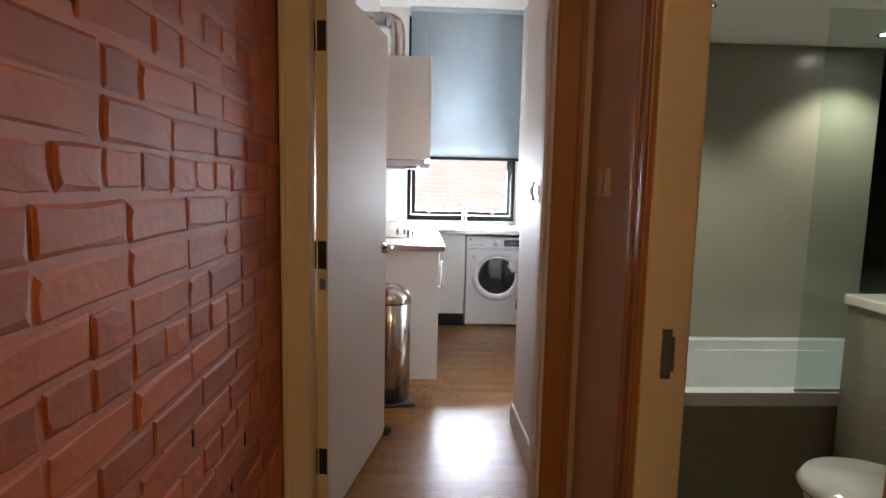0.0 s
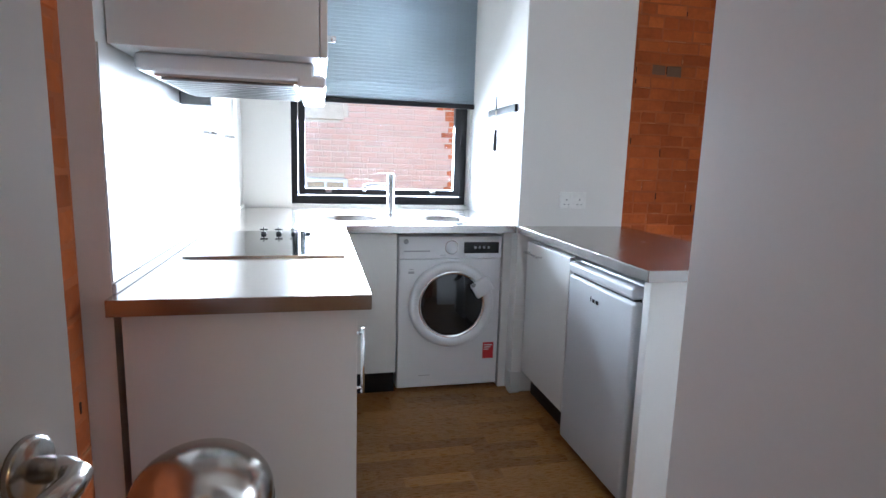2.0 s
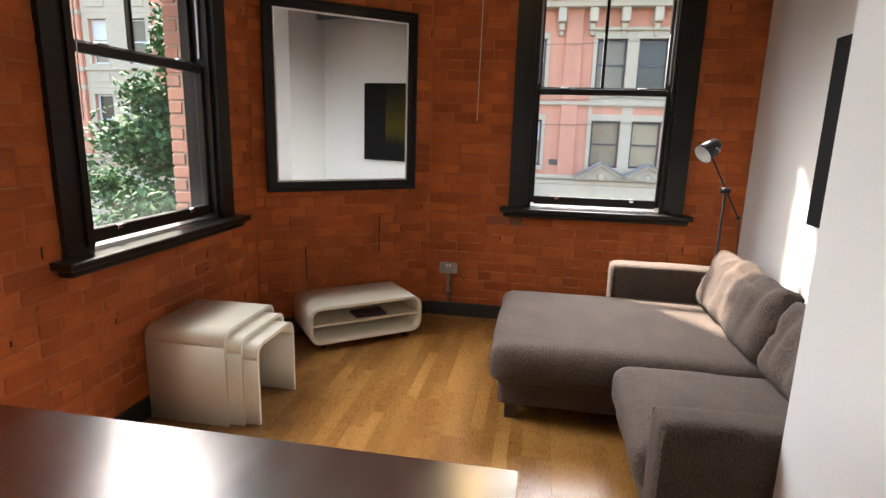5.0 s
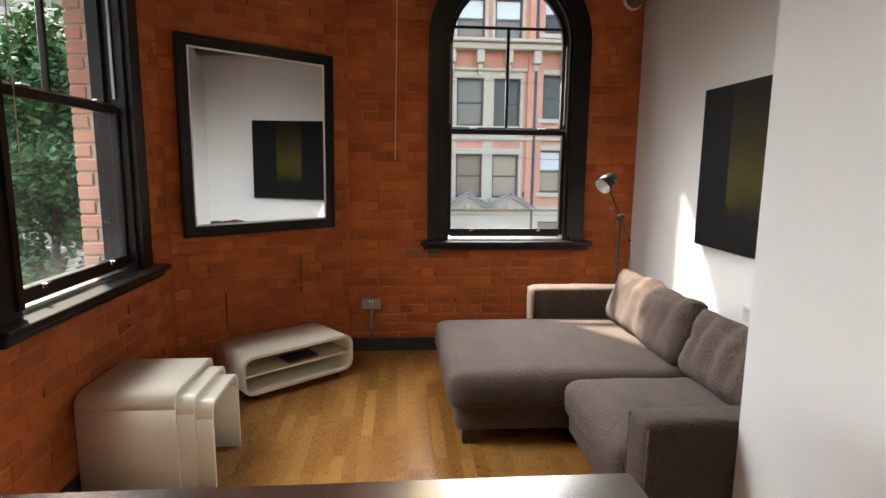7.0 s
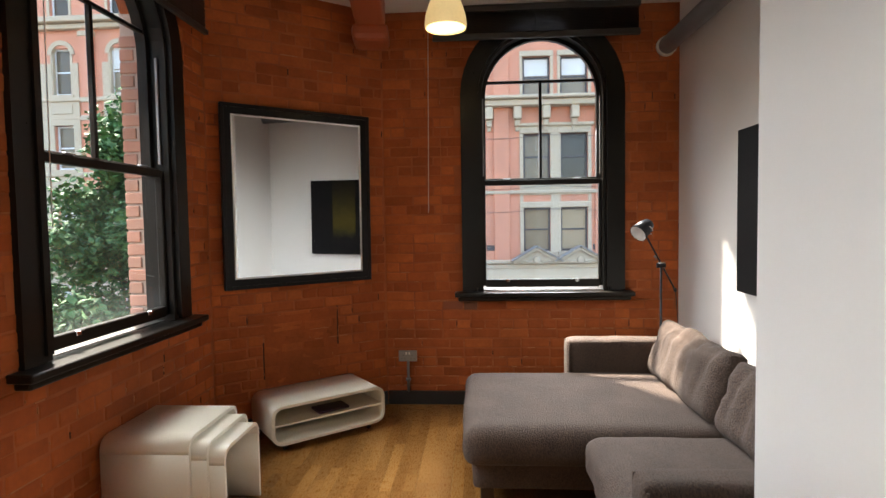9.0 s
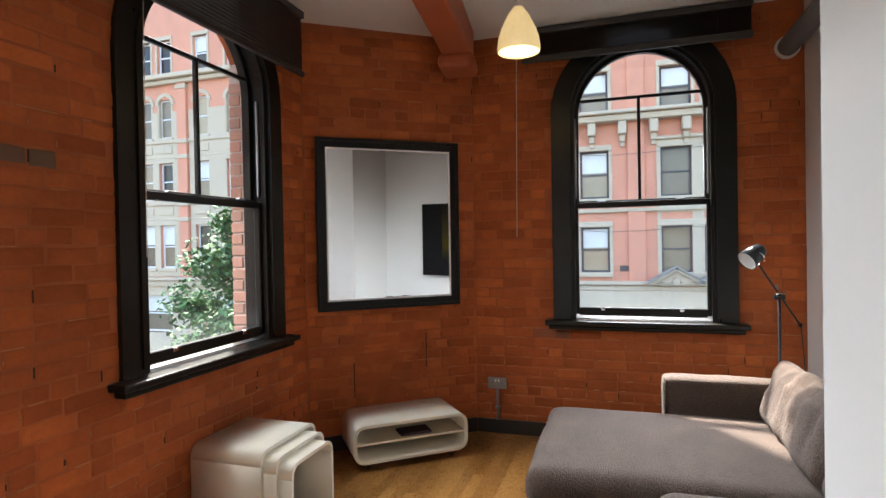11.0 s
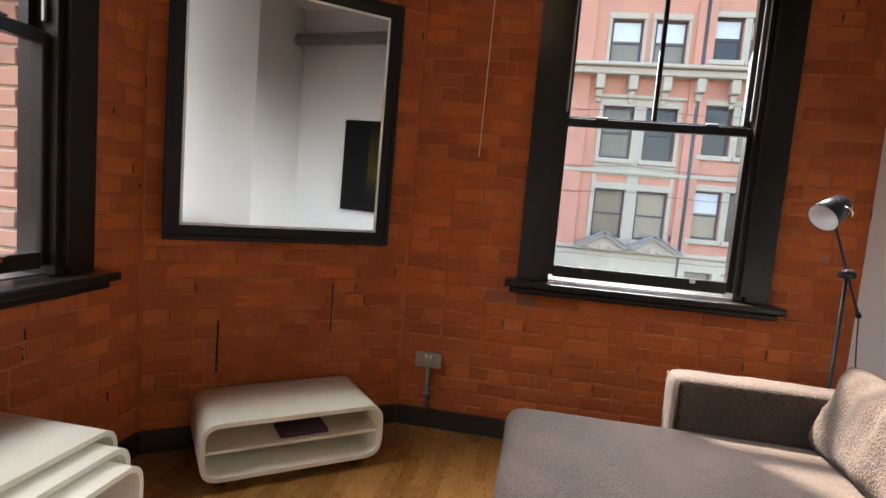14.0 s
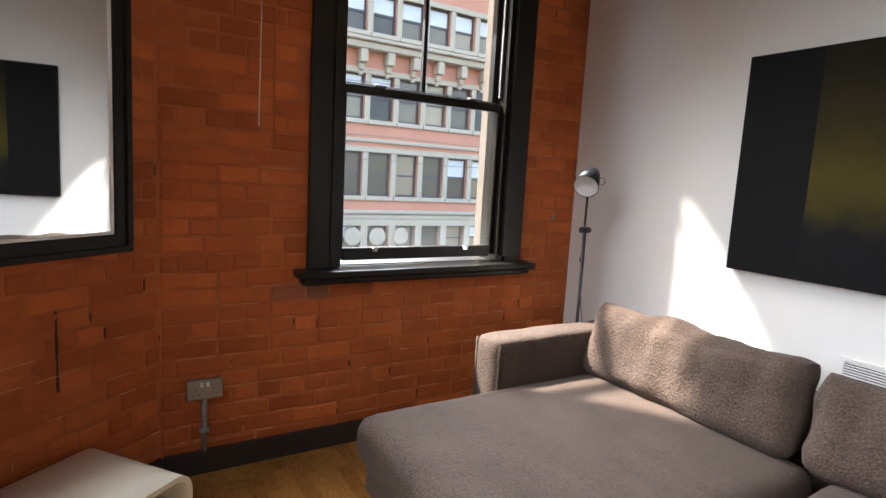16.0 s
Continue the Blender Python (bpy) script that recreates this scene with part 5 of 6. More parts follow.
def make_washer():
    t = thing("washing_machine", pose(1.398, 6.0, 0.0), "white front-loading washing machine with a dark porthole and red sticker", "washing machine")
    w, h = 0.555, 0.838
    part("body", box(0, w, 0.02, 0.56, 0.012, h, 0.01, 3), appliance, t)
    part("front_panel", box(0.002, w - 0.002, 0, 0.022, 0.02, 0.715, 0.008, 3), appliance, t)
    fas = part("control_panel", box(0.002, w - 0.002, -0.004, 0.022, 0.719, h - 0.002, 0.008, 3), appliance, t)
    part("display", box(0.345, 0.535, -0.0065, -0.003, 0.745, 0.805, 0.004, 2), dark_glass, fas, "dark glossy display")
    for k in range(4):
        part("display_mark", box(0.40 + k * 0.024, 0.412 + k * 0.024, -0.0072, -0.0064, 0.770, 0.782), print_grey, fas)
    part("dial", lathe([(0, 0.026), (0.026, 0.024), (0.03, 0.0), (0.034, -0.001)], Matrix.Translation((0.28, -0.004, 0.777)) @ Matrix.Rotation(radians(90), 4, "X"), 28), appliance, fas, "white program dial with a chrome rim")
    part("dial_rim", lathe([(0.031, 0.0), (0.035, 0.004), (0.037, 0.0)], Matrix.Translation((0.28, -0.004, 0.777)) @ Matrix.Rotation(radians(90), 4, "X"), 28), chrome, fas)
    part("drawer", box(0.02, 0.20, -0.008, -0.003, 0.738, 0.76, 0.003), appliance, fas)
    part("drawer_grip", box(0.03, 0.165, -0.0085, -0.0075, 0.755, 0.762), print_grey, fas)
    part("badge", lathe([(0, 0.001), (0.013, 0.001), (0.013, 0)], Matrix.Translation((0.04, -0.0055, 0.808)) @ Matrix.Rotation(radians(90), 4, "X"), 20), print_grey, fas, "small round grey badge")
    for a, b in ((0.345, 0.352), (0.22, 0.25)):
        part("program_mark", box(a, b, -0.0058, -0.0048, 0.735, 0.738), print_grey, fas)
    c = Matrix.Translation((0.285, 0.0, 0.475)) @ Matrix.Rotation(radians(90), 4, "X")
    dr = part("door", lathe([(0.228, 0.002), (0.228, 0.022), (0.222, 0.036), (0.210, 0.044), (0.186, 0.040), (0.176, 0.022), (0.174, 0.008)], c, 56), appliance, t, "white round porthole door")
    part("porthole", lathe([(0.178, 0.016), (0.165, 0.020), (0.11, 0.034), (0.05, 0.041), (0.0, 0.043)], c, 48), dark_glass, dr, "dark domed porthole glass")
    part("inner_rim", lathe([(0.182, 0.022), (0.176, 0.0285), (0.166, 0.022)], c, 48), chrome, dr)
    grip = soft_box(0.13, 0.235, -0.045, 0.045, 0.030, 0.054, 0.012, noise_amp=0.0, n=(8, 8, 4), m=c @ Matrix.Rotation(radians(32), 4, "Z"))
    part("door_grip", grip, appliance, dr)
    part("grip_catch", lathe([(0, 0.002), (0.012, 0.002), (0.012, 0)], c @ Matrix.Translation((0.105, 0.11, 0.053)), 16), grey_metal, dr)
    part("label", box(0.47, 0.53, -0.0025, -0.0005, 0.165, 0.255, 0.0), sticker_red, t, "red sticker with pale print")
    for k in range(3):
        part("label_print", box(0.477, 0.523 - 0.01 * k, -0.0032, -0.0024, 0.238 - 0.012 * k, 0.243 - 0.012 * k), print_white, t)
    part("rating_mark", box(0.055, 0.085, -0.0022, -0.0005, 0.64, 0.652), print_grey, t)
    part("rating_mark", box(0.060, 0.082, -0.0022, -0.0005, 0.66, 0.664), print_grey, t)
    part("filter_flap_line", box(0.12, 0.18, -0.0012, 0.0, 0.085, 0.088), print_grey, t)
    for x in (0.06, w - 0.06):
        for y in (0.08, 0.50):
            part("foot", tube([(x, y, 0.0), (x, y, 0.014)], 0.02, 10), rubber, t)


make_washer()


def make_fridge():
    t = thing("fridge", basis((2.042, 5.375, 0), (0, -1), (1, 0)), "pale grey under-counter fridge with a moulded top grip", "fridge")
    w, h = 0.50, 0.822
    part("body", box(0, w, 0.045, 0.50, 0.02, h, 0.008, 2), appliance_grey, t)
    dr = part("door", box(0.0, w, 0, 0.042, 0.03, 0.762, 0.012, 3), appliance_grey, t)
    part("grip", box(0.0, w, -0.006, 0.042, 0.772, 0.818, 0.012, 3), appliance_grey, dr, "pale grey moulded grip strip along the top")
    # black strip stands in for the shade in the recess below the grip
    part("grip_shadow_gap", box(0.02, w - 0.02, 0.010, 0.04, 0.758, 0.776), rubber, dr)
    for k, (a, b) in enumerate(((0.20, 0.206), (0.215, 0.235), (0.242, 0.262))):
        part("badge_mark", box(a, b, -0.003, 0.0, 0.692, 0.716 if k == 0 else 0.707, 0.001), chrome, dr, "chrome badge strokes")
    for x in (0.05, w - 0.05):
        part("foot", tube([(x, 0.1, 0), (x, 0.1, 0.022)], 0.016, 10), rubber, t)
        part("foot", tube([(x, 0.45, 0), (x, 0.45, 0.022)], 0.016, 10), rubber, t)


make_fridge()

# wall cabinet with the hood under it and the duct above
wc = thing("wall_cabinet", pose(0.553, 4.66, 1.452), "tall white wall cabinet over the cooker", "cabinet")
part("body", box(0, 0.455, 0, 0.60, 0, 0.645, 0.001), laminate, wc)
d = part("door", box(0.457, 0.475, 0.0, 0.60, 0.0, 0.645, 0.002), laminate, wc)
part("knob", tube([(0.475, 0.03, 0.05), (0.495, 0.03, 0.05)], 0.008, 10), chrome, d)
hood = thing("cooker_hood", pose(0.555, 4.70, 1.39), "slim pull-out cooker hood with a metal grease filter", "cooker hood")
part("housing", box(0.03, 0.44, 0.03, 0.57, 0.02, 0.06, 0.006), appliance, hood)
part("filter", box(0.06, 0.40, 0.08, 0.50, 0.012, 0.021), steel, hood)
for k in range(9):
    part("filter_slat", box(0.07, 0.39, 0.095 + k * 0.045, 0.115 + k * 0.045, 0.006, 0.013, 0.002), grey_metal, hood)
part("visor", box(0.40, 0.47, 0.03, 0.57, 0.0, 0.03, 0.006), appliance, hood)
wedge = bmesh.new()
bm_box(wedge, 0.0, 0.10, 0.60, 0.635, -0.01, 0.05, 0.004)
part("bracket", wedge, grey_metal, hood)
duct = bmesh.new()
pts = [(0.80, 4.93, 2.098), (0.80, 4.93, 2.28), (0.79, 4.94, 2.36), (0.74, 4.97, 2.40), (0.64, 5.0, 2.41), (0.556, 5.0, 2.41)]
fine = []
for a, b in zip(pts, pts[1:]):
    for k in range(8):
        fine.append(Vector(a).lerp(Vector(b), k / 8))
bm_tube(duct, fine, [0.05 + (0.003 if k % 2 else -0.003) for k in range(len(fine))], 20)
solo("extractor_duct", duct, steel, "ribbed foil extractor duct on top of the wall cabinet", "duct")
rail = tube([(0.585, 5.66, 1.305), (0.585, 6.30, 1.305)], 0.006, 10)
r = solo("utensil_rail", rail, chrome, "chrome utensil rail on the white wall", "rail")
for y in (5.70, 6.26):
    part("bracket", tube([(0.551, y, 1.305), (0.585, y, 1.305)], 0.007, 10), chrome, r)
for y in (5.76, 5.84, 5.95):
    part("hook", tube([(0.585, y, 1.311), (0.597, y, 1.305), (0.597, y, 1.27), (0.607, y, 1.262), (0.612, y, 1.272)], 0.0025, 6), chrome, r)

# magnetic knife strip on the pier, with its knife
k = solo("knife_strip", box(1.982, 1.999, 5.99, 6.45, 1.475, 1.515, 0.003), black_satin, "black magnetic knife strip on the white wall", "knife rack")
kn = thing("kitchen_knife", pose(1.975, 6.27, 1.28), "small kitchen knife with a black handle on the magnetic strip", "knife")
part("blade", box(-0.001, 0.001, -0.011, 0.011, 0.12, 0.30, 0.0008), chrome, kn)
hd = tube([(0, 0, 0.0), (0, 0, 0.02), (0, 0, 0.07), (0, 0, 0.12)], [0.011, 0.015, 0.012, 0.010], 10)
part("handle", hd, rubber, kn)
solo("splashback", box(0.551, 0.554, 4.603, 6.855, 0.927, 1.445), laminate, "white glossy splashback panel beside the hob", "splashback")
solo("splashback", box(1.9955, 1.9995, 5.93, 6.855, 0.905, 1.44), laminate, "white glossy splashback panel on the pier", "splashback")


def make_bin():
    t = thing("pedal_bin", pose(0.80, 4.225, 0.0) @ Matrix.Diagonal((1.0, 1.0, 1.035, 1.0)), "tall brushed steel pedal bin with a domed lid", "bin")
    r = 0.118
    part("body", lathe([(0, 0.02), (r, 0.02), (r, 0.58), (r - 0.004, 0.583), (0, 0.583)], sides=48), steel_dark, t)
    part("base_ring", lathe([(0, 0.0), (r + 0.004, 0.0), (r + 0.004, 0.022), (0, 0.022)], sides=40), rubber, t)
    dome = [(r + 0.003, 0.587), (r + 0.003, 0.60)] + [((r + 0.003) * math.cos(a), 0.60 + 0.085 * math.sin(a)) for a in [math.pi / 2 * q / 9 for q in range(1, 10)]]
    part("lid", lathe(dome, sides=48), steel_dark, t, "polished domed lid")
    part("rim", lathe([(r + 0.001, 0.58), (r + 0.005, 0.584), (r + 0.001, 0.588)], sides=48), rubber, t)
    p = box(0.075, 0.155, -0.125, -0.085, 0.008, 0.022, 0.006, 2)
    part("pedal", p, rubber, t, "black plastic pedal")
    part("hinge_block", box(-0.03, 0.03, r - 0.01, r + 0.025, 0.55, 0.62, 0.006), rubber, t)


make_bin()


def make_stool():
    t = thing("bar_stool", pose(2.72, 5.11, 0), "white-seated bar stool with a chrome tube frame", "stool")
    part("seat", soft_box(-0.15, 0.15, -0.16, 0.16, 0.61, 0.645, 0.02, noise_amp=0.0), laminate, t)
    for sx in (-1, 1):
        for sy in (-1, 1):
            leg = part("leg", tube([(sx * 0.12, sy * 0.11, 0.615), (sx * 0.13, sy * 0.12, 0.55), (sx * 0.17, sy * 0.15, 0.012)], 0.0105, 12), chrome, t, "chrome tube leg")
            part("rubber_foot", tube([(sx * 0.17, sy * 0.15, 0.0), (sx * 0.17, sy * 0.15, 0.018)], 0.013, 10), rubber, leg)
    for a, b in (((-1, -1), (1, -1)), ((1, -1), (1, 1)), ((1, 1), (-1, 1)), ((-1, 1), (-1, -1))):
        part("foot_rail", tube([(a[0] * 0.153, a[1] * 0.137, 0.24), (b[0] * 0.153, b[1] * 0.137, 0.24)], 0.008, 10), chrome, t)


make_stool()


# ---- switches ----
def switch(m, label, rocker=(0.012, 0.02), isolator=False, face=switch_white):
    t = thing("light_switch", m, label, "switch")
    part("back_box", box(-0.037, 0.037, -0.014, 0.0, -0.043, 0.043, 0.003, 2), face, t)
    part("face_plate", box(-0.037, 0.037, -0.021, -0.0145, -0.043, 0.043, 0.003, 2), face, t)
    part("rocker", box(-rocker[0], rocker[0], -0.026, -0.021, -rocker[1], rocker[1], 0.002), face, t)
    for s in (-1, 1):
        part("screw", tube([(s * 0.03, -0.0205, 0), (s * 0.03, -0.022, 0)], 0.0035, 8), chrome, t)


PASS = basis((1.485, 0), (0, -1), (1, 0))
switch(PASS @ Matrix.Translation((-3.565, 0, 1.265)), "white surface-mounted light switch on the passage wall")
switch(PASS @ Matrix.Translation((-3.425, 0, 1.27)), "white surface-mounted wide rocker switch on the passage wall", (0.035, 0.022), True)
switch(basis((1.53, 0), (0, -1), (1, 0)) @ Matrix.Translation((-2.72, 0, 1.30)), "beige light switch on the warm-painted hall wall", face=switch_beige)

# ---- bathroom ----
bath = thing("bathtub", pose(1.66, 2.93, 0), "white enamelled bathtub with a tiled front panel", "bathtub")
tub = bmesh.new()
flat = Matrix(((1, 0, 0, 0), (0, 0, 1, 0), (0, 1, 0, 0), (0, 0, 0, 1)))
bm_panel(tub, 0, 1.53, 0, 0.765, [(0.06, 1.47, 0.06, 0.70)], 0.50, 0.55, flat)
bm_panel(tub, 0.055, 1.475, 0.055, 0.705, [(0.07, 1.46, 0.07, 0.69)], 0.16, 0.502, flat)
bm_box(tub, 0.06, 1.47, 0.06, 0.70, 0.14, 0.165)
part("tub", tub, bath_white, bath)
part("front_panel", box(0.0, 1.53, 0.015, 0.035, 0.0, 0.499), tile_grey, bath, "tiled bath panel")
scr = thing("bath_screen", pose(2.35, 2.945, 0.552), "clear glass bath screen standing on the tub's rim", "bath screen")
p = part("pane", box(0, 0.82, -0.003, 0.003, 0.006, 1.36, 0.001), bath_glass, scr)
part("seal", box(0, 0.82, -0.005, 0.005, 0.0, 0.008, 0.001), grey_metal, scr)
wcv = thing("toilet", pose(2.31, 2.52, 0), "white ceramic toilet with its lid down", "toilet")
part("pan", lathe([(0, 0), (0.10, 0), (0.11, 0.12), (0.16, 0.30), (0.18, 0.38), (0, 0.385)], Matrix.Diagonal((1.0, 1, 1, 1)), 32), ceramic, wcv)
part("seat", lathe([(0, 0.388), (0.185, 0.388), (0.19, 0.40), (0.175, 0.425), (0, 0.432)], Matrix.Diagonal((1.04, 1, 1, 1)), 36), ceramic, wcv, "white closed toilet lid")
boxing = thing("cistern_boxing", pose(2.50, 2.22, 0), "tiled boxed-in cistern with a pale top", "boxing")
part("body", box(0, 0.695, 0, 0.70, 0, 0.885, 0.004), tile_grey, boxing)
part("top", box(-0.015, 0.695, -0.01, 0.705, 0.886, 0.925, 0.008, 2), ceramic, boxing)
part("flush_plate", box(-0.012, -0.0005, 0.22, 0.46, 0.68, 0.84, 0.004), chrome, boxing)
# the second fitting and its beam are added, standing in for a reflected spot
for x, y in ((2.03, 3.19), (3.0, 3.45)):
    sp = thing("downlight", pose(x, y, 1.985), "small round recessed downlight, switched on", "downlight", "bathroom downlights")
    part("ring", lathe([(0.045, -0.001), (0.047, -0.006), (0.034, -0.006), (0.034, -0.001)], sides=24), chrome, sp)
    part("lens", lathe([(0, -0.003), (0.033, -0.003)], sides=20), spot_glow, sp)
    lamp("downlight_beam", "SPOT", look((x, y, 1.965), (x, y, 0)), 2.0, (1.0, 0.92, 0.70), radius=0.03, spot=115)
fan = lathe([(0.07, -0.001), (0.075, -0.008), (0.0, -0.012)], sides=28)
solo("ceiling_vent", fan, ceiling_paint, "round white bathroom ceiling vent", "vent", m=pose(2.62, 3.0, 1.985))

# hall ceiling lamp, behind the walker's start
hl = thing("hall_light", pose(1.15, 0.0, 2.42), "flush opal hall ceiling light, switched on", "ceiling light")
part("base", lathe([(0, -0.001), (0.13, -0.001), (0.13, -0.02), (0, -0.02)], sides=32), ceiling_paint, hl)
part("diffuser", lathe([(0.125, -0.021), (0.12, -0.05), (0.08, -0.075), (0, -0.085)], sides=32), mat("opal_glow", (0.9, 0.85, 0.7), 0.4, bump=0.0, glow=(1.0, 0.75, 0.45, 0.8)), hl)
lamp("hall_lamp", "POINT", pose(1.15, 0.0, 2.27), 1.9, (1.0, 0.78, 0.40), radius=0.12)
lamp("pendant_bulb", "POINT", pose(4.86, 5.02, 2.60), 0.3, (1.0, 0.75, 0.42), radius=0.03)


# ---- outside ----
GROUND = -3.7
structure("ground", box(-300, 400, -300, 400, GROUND - 0.5, GROUND), asphalt, "asphalt street")
structure("pavement", box(19.0, 22.0, -40, 22, GROUND, GROUND + 0.12, 0.02), paving, "paved footway along the facade")
structure("pavement_north", box(19.5, 23, 23, 34, GROUND, GROUND + 0.12, 0.02), paving, "paved footway at the corner")


def facade_window(parent, m, u, z, w, h, arched, shared, white):
    """Sash window set back in its opening: frame, two panes, stone sill and lintel."""
    key = (round(w, 2), round(h, 2), arched, white)
    if key not in shared:
        fr = bmesh.new()
        bm_panel(fr, -w / 2, w / 2, 0, h, [(-w / 2 + 0.07, w / 2 - 0.07, 0.08, h / 2 - 0.03), (-w / 2 + 0.07, w / 2 - 0.07, h / 2 + 0.03, h - 0.07)], 0.14, 0.22, Matrix.Identity(4))
        frame_me = mesh_of("window", fr, ext_frame_white if white else ext_frame)
        gl = bmesh.new()
        bm_box(gl, -w / 2 + 0.06, w / 2 - 0.06, 0.18, 0.2, 0.07, h - 0.06)
        pane_me = mesh_of("pane", gl, ext_glass)
        st = bmesh.new()
        bm_box(st, -w / 2 - 0.10, w / 2 + 0.10, -0.12, 0.1, -0.16, 0.0, 0.02)
        if arched:
            n = 10
            for k in range(n):
                a0, a1 = math.pi * k / n, math.pi * (k + 1) / n
                vs = [(-(w / 2 + e) * math.cos(a), h - w * 0.32 + (w / 2 + e) * math.sin(a)) for a in (a0, a1) for e in (-0.02, 0.16)]
                q = [st.verts.new((vs[i][0], d, vs[i][1])) for d in (-0.05, 0.14) for i in (0, 1, 3, 2)]
                for f in ((0, 1, 2, 3), (7, 6, 5, 4), (1, 5, 6, 2), (0, 3, 7, 4)):
                    st.faces.new([q[i] for i in f])
            for s in (-1, 1):
                bm_box(st, s * w / 2 - 0.05, s * w / 2 + 0.05, -0.03, 0.13, 0, h - w * 0.32, 0.01)
        else:
            bm_box(st, -w / 2 - 0.12, w / 2 + 0.12, -0.06, 0.12, h, h + 0.2, 0.02)
            for s in (-1, 1):
                bm_box(st, s * (w / 2 + 0.06) - 0.055, s * (w / 2 + 0.06) + 0.055, -0.04, 0.12, 0, h, 0.01)
        bl = bmesh.new()
        bm_box(bl, -w / 2 + 0.07, w / 2 - 0.07, 0.165, 0.172, h * 0.55, h - 0.07)
        shared[key] = (frame_me, pane_me, mesh_of("stone_surround", st, ext_stone), mesh_of("blind", bl, cord_white))
    place = m @ Matrix.Translation((u, 0, z))
    made = []
    for name, me in zip(("window", "pane", "stone_surround", "blind"), shared[key]):
        # dark-framed top-storey windows always keep theirs, its pale colour standing in for reflected sky
        if name == "blind" and (white or z < 5.8) and int(abs(u * 13 + z * 7)) % 3:
            continue
        ob = new(name, me)
        ob.parent = parent if not made else made[0]
        if not made:
            ob.matrix_world = place
        made.append(ob)


def facade(name, m, u0, u1, z1, windows, bands, wall_material, band_material, label, white=False, z0=GROUND):
    b = thing(name, Matrix.Identity(4), label, "building")
    holes = [(u - w / 2, u + w / 2, z, z + h) for u, z, w, h, a in windows]
    part("wall", bm_panel(bmesh.new(), u0, u1, z0, z1, holes, 0, 0.5, m), wall_material, b)
    back = bmesh.new()
    bm_box(back, u0, u1, 0.5, 9, z0, z1, 0, 1, m)
    part("rear", back, wall_material, b)
    part("roof", box(u0 - 0.3, u1 + 0.3, -0.4, 9.2, z1, z1 + 0.5, 0.05, 1, m), ext_stone, b)
    for z, h, d in bands:
        part("string_course", box(u0, u1, -d, 0.02, z, z + h, 0.03, 1, m), band_material, b, "stone string course")
    shared = {}
    for u, z, w, h, a in windows:
        facade_window(b, m, u, z, w, h, a, shared, white)
    return b


# east side of the street: red brick with stone dressings
FE = basis((22, 0), (0, -1), (1, 0))
cols = [-8.2, -5.3, -2.62, -1.27]
wins = []
for u in cols:
    for z, h in ((0.32, 1.6), (2.93, 1.68), (5.92, 1.45)):
        wins.append((u, z, 0.98, h, False))
for k in range(9):
    for z, h in ((0.52, 1.56), (3.22, 1.56), (6.2, 1.3)):
        wins.append((0.42 + 1.12 * k, z, 0.9, h, False))
for k in range(9):
    wins.append((0.42 + 1.12 * k, -1.55, 0.85, 1.0, False))
east_house = facade("red_brick_building", FE, -13, 14, 11.5, wins, ((5.55, 0.22, 0.45), (5.78, 0.12, 0.6), (2.42, 0.14, 0.12), (-0.12, 0.14, 0.2), (-0.32, 0.18, 0.12), (9.0, 0.3, 0.5)), ext_red, ext_stone, "red brick building with stone dressings across the street")
part("ground_storey", bm_panel(bmesh.new(), -13, 14, GROUND, -0.32, [(u - 0.425, u + 0.425, -1.55, -0.55) for u in [0.42 + 1.12 * k for k in range(9)]], -0.12, -0.002, FE), ext_stone, east_house, "pale stone ground storey")
for k in range(26):
    u = -12.5 + 1.02 * k
    br = box(u - 0.14, u + 0.14, -0.40, 0.0, 5.10, 5.55, 0.03, 1, FE)
    bm_box(br, u - 0.10, u + 0.10, -0.22, 0.0, 4.86, 5.10, 0.03, 1, FE)
    bm_box(br, u - 0.07, u + 0.07, -0.12, 0.0, 4.70, 4.86, 0.02, 1, FE)
    part("bracket", br, ext_stone, east_house, "carved stone cornice bracket")
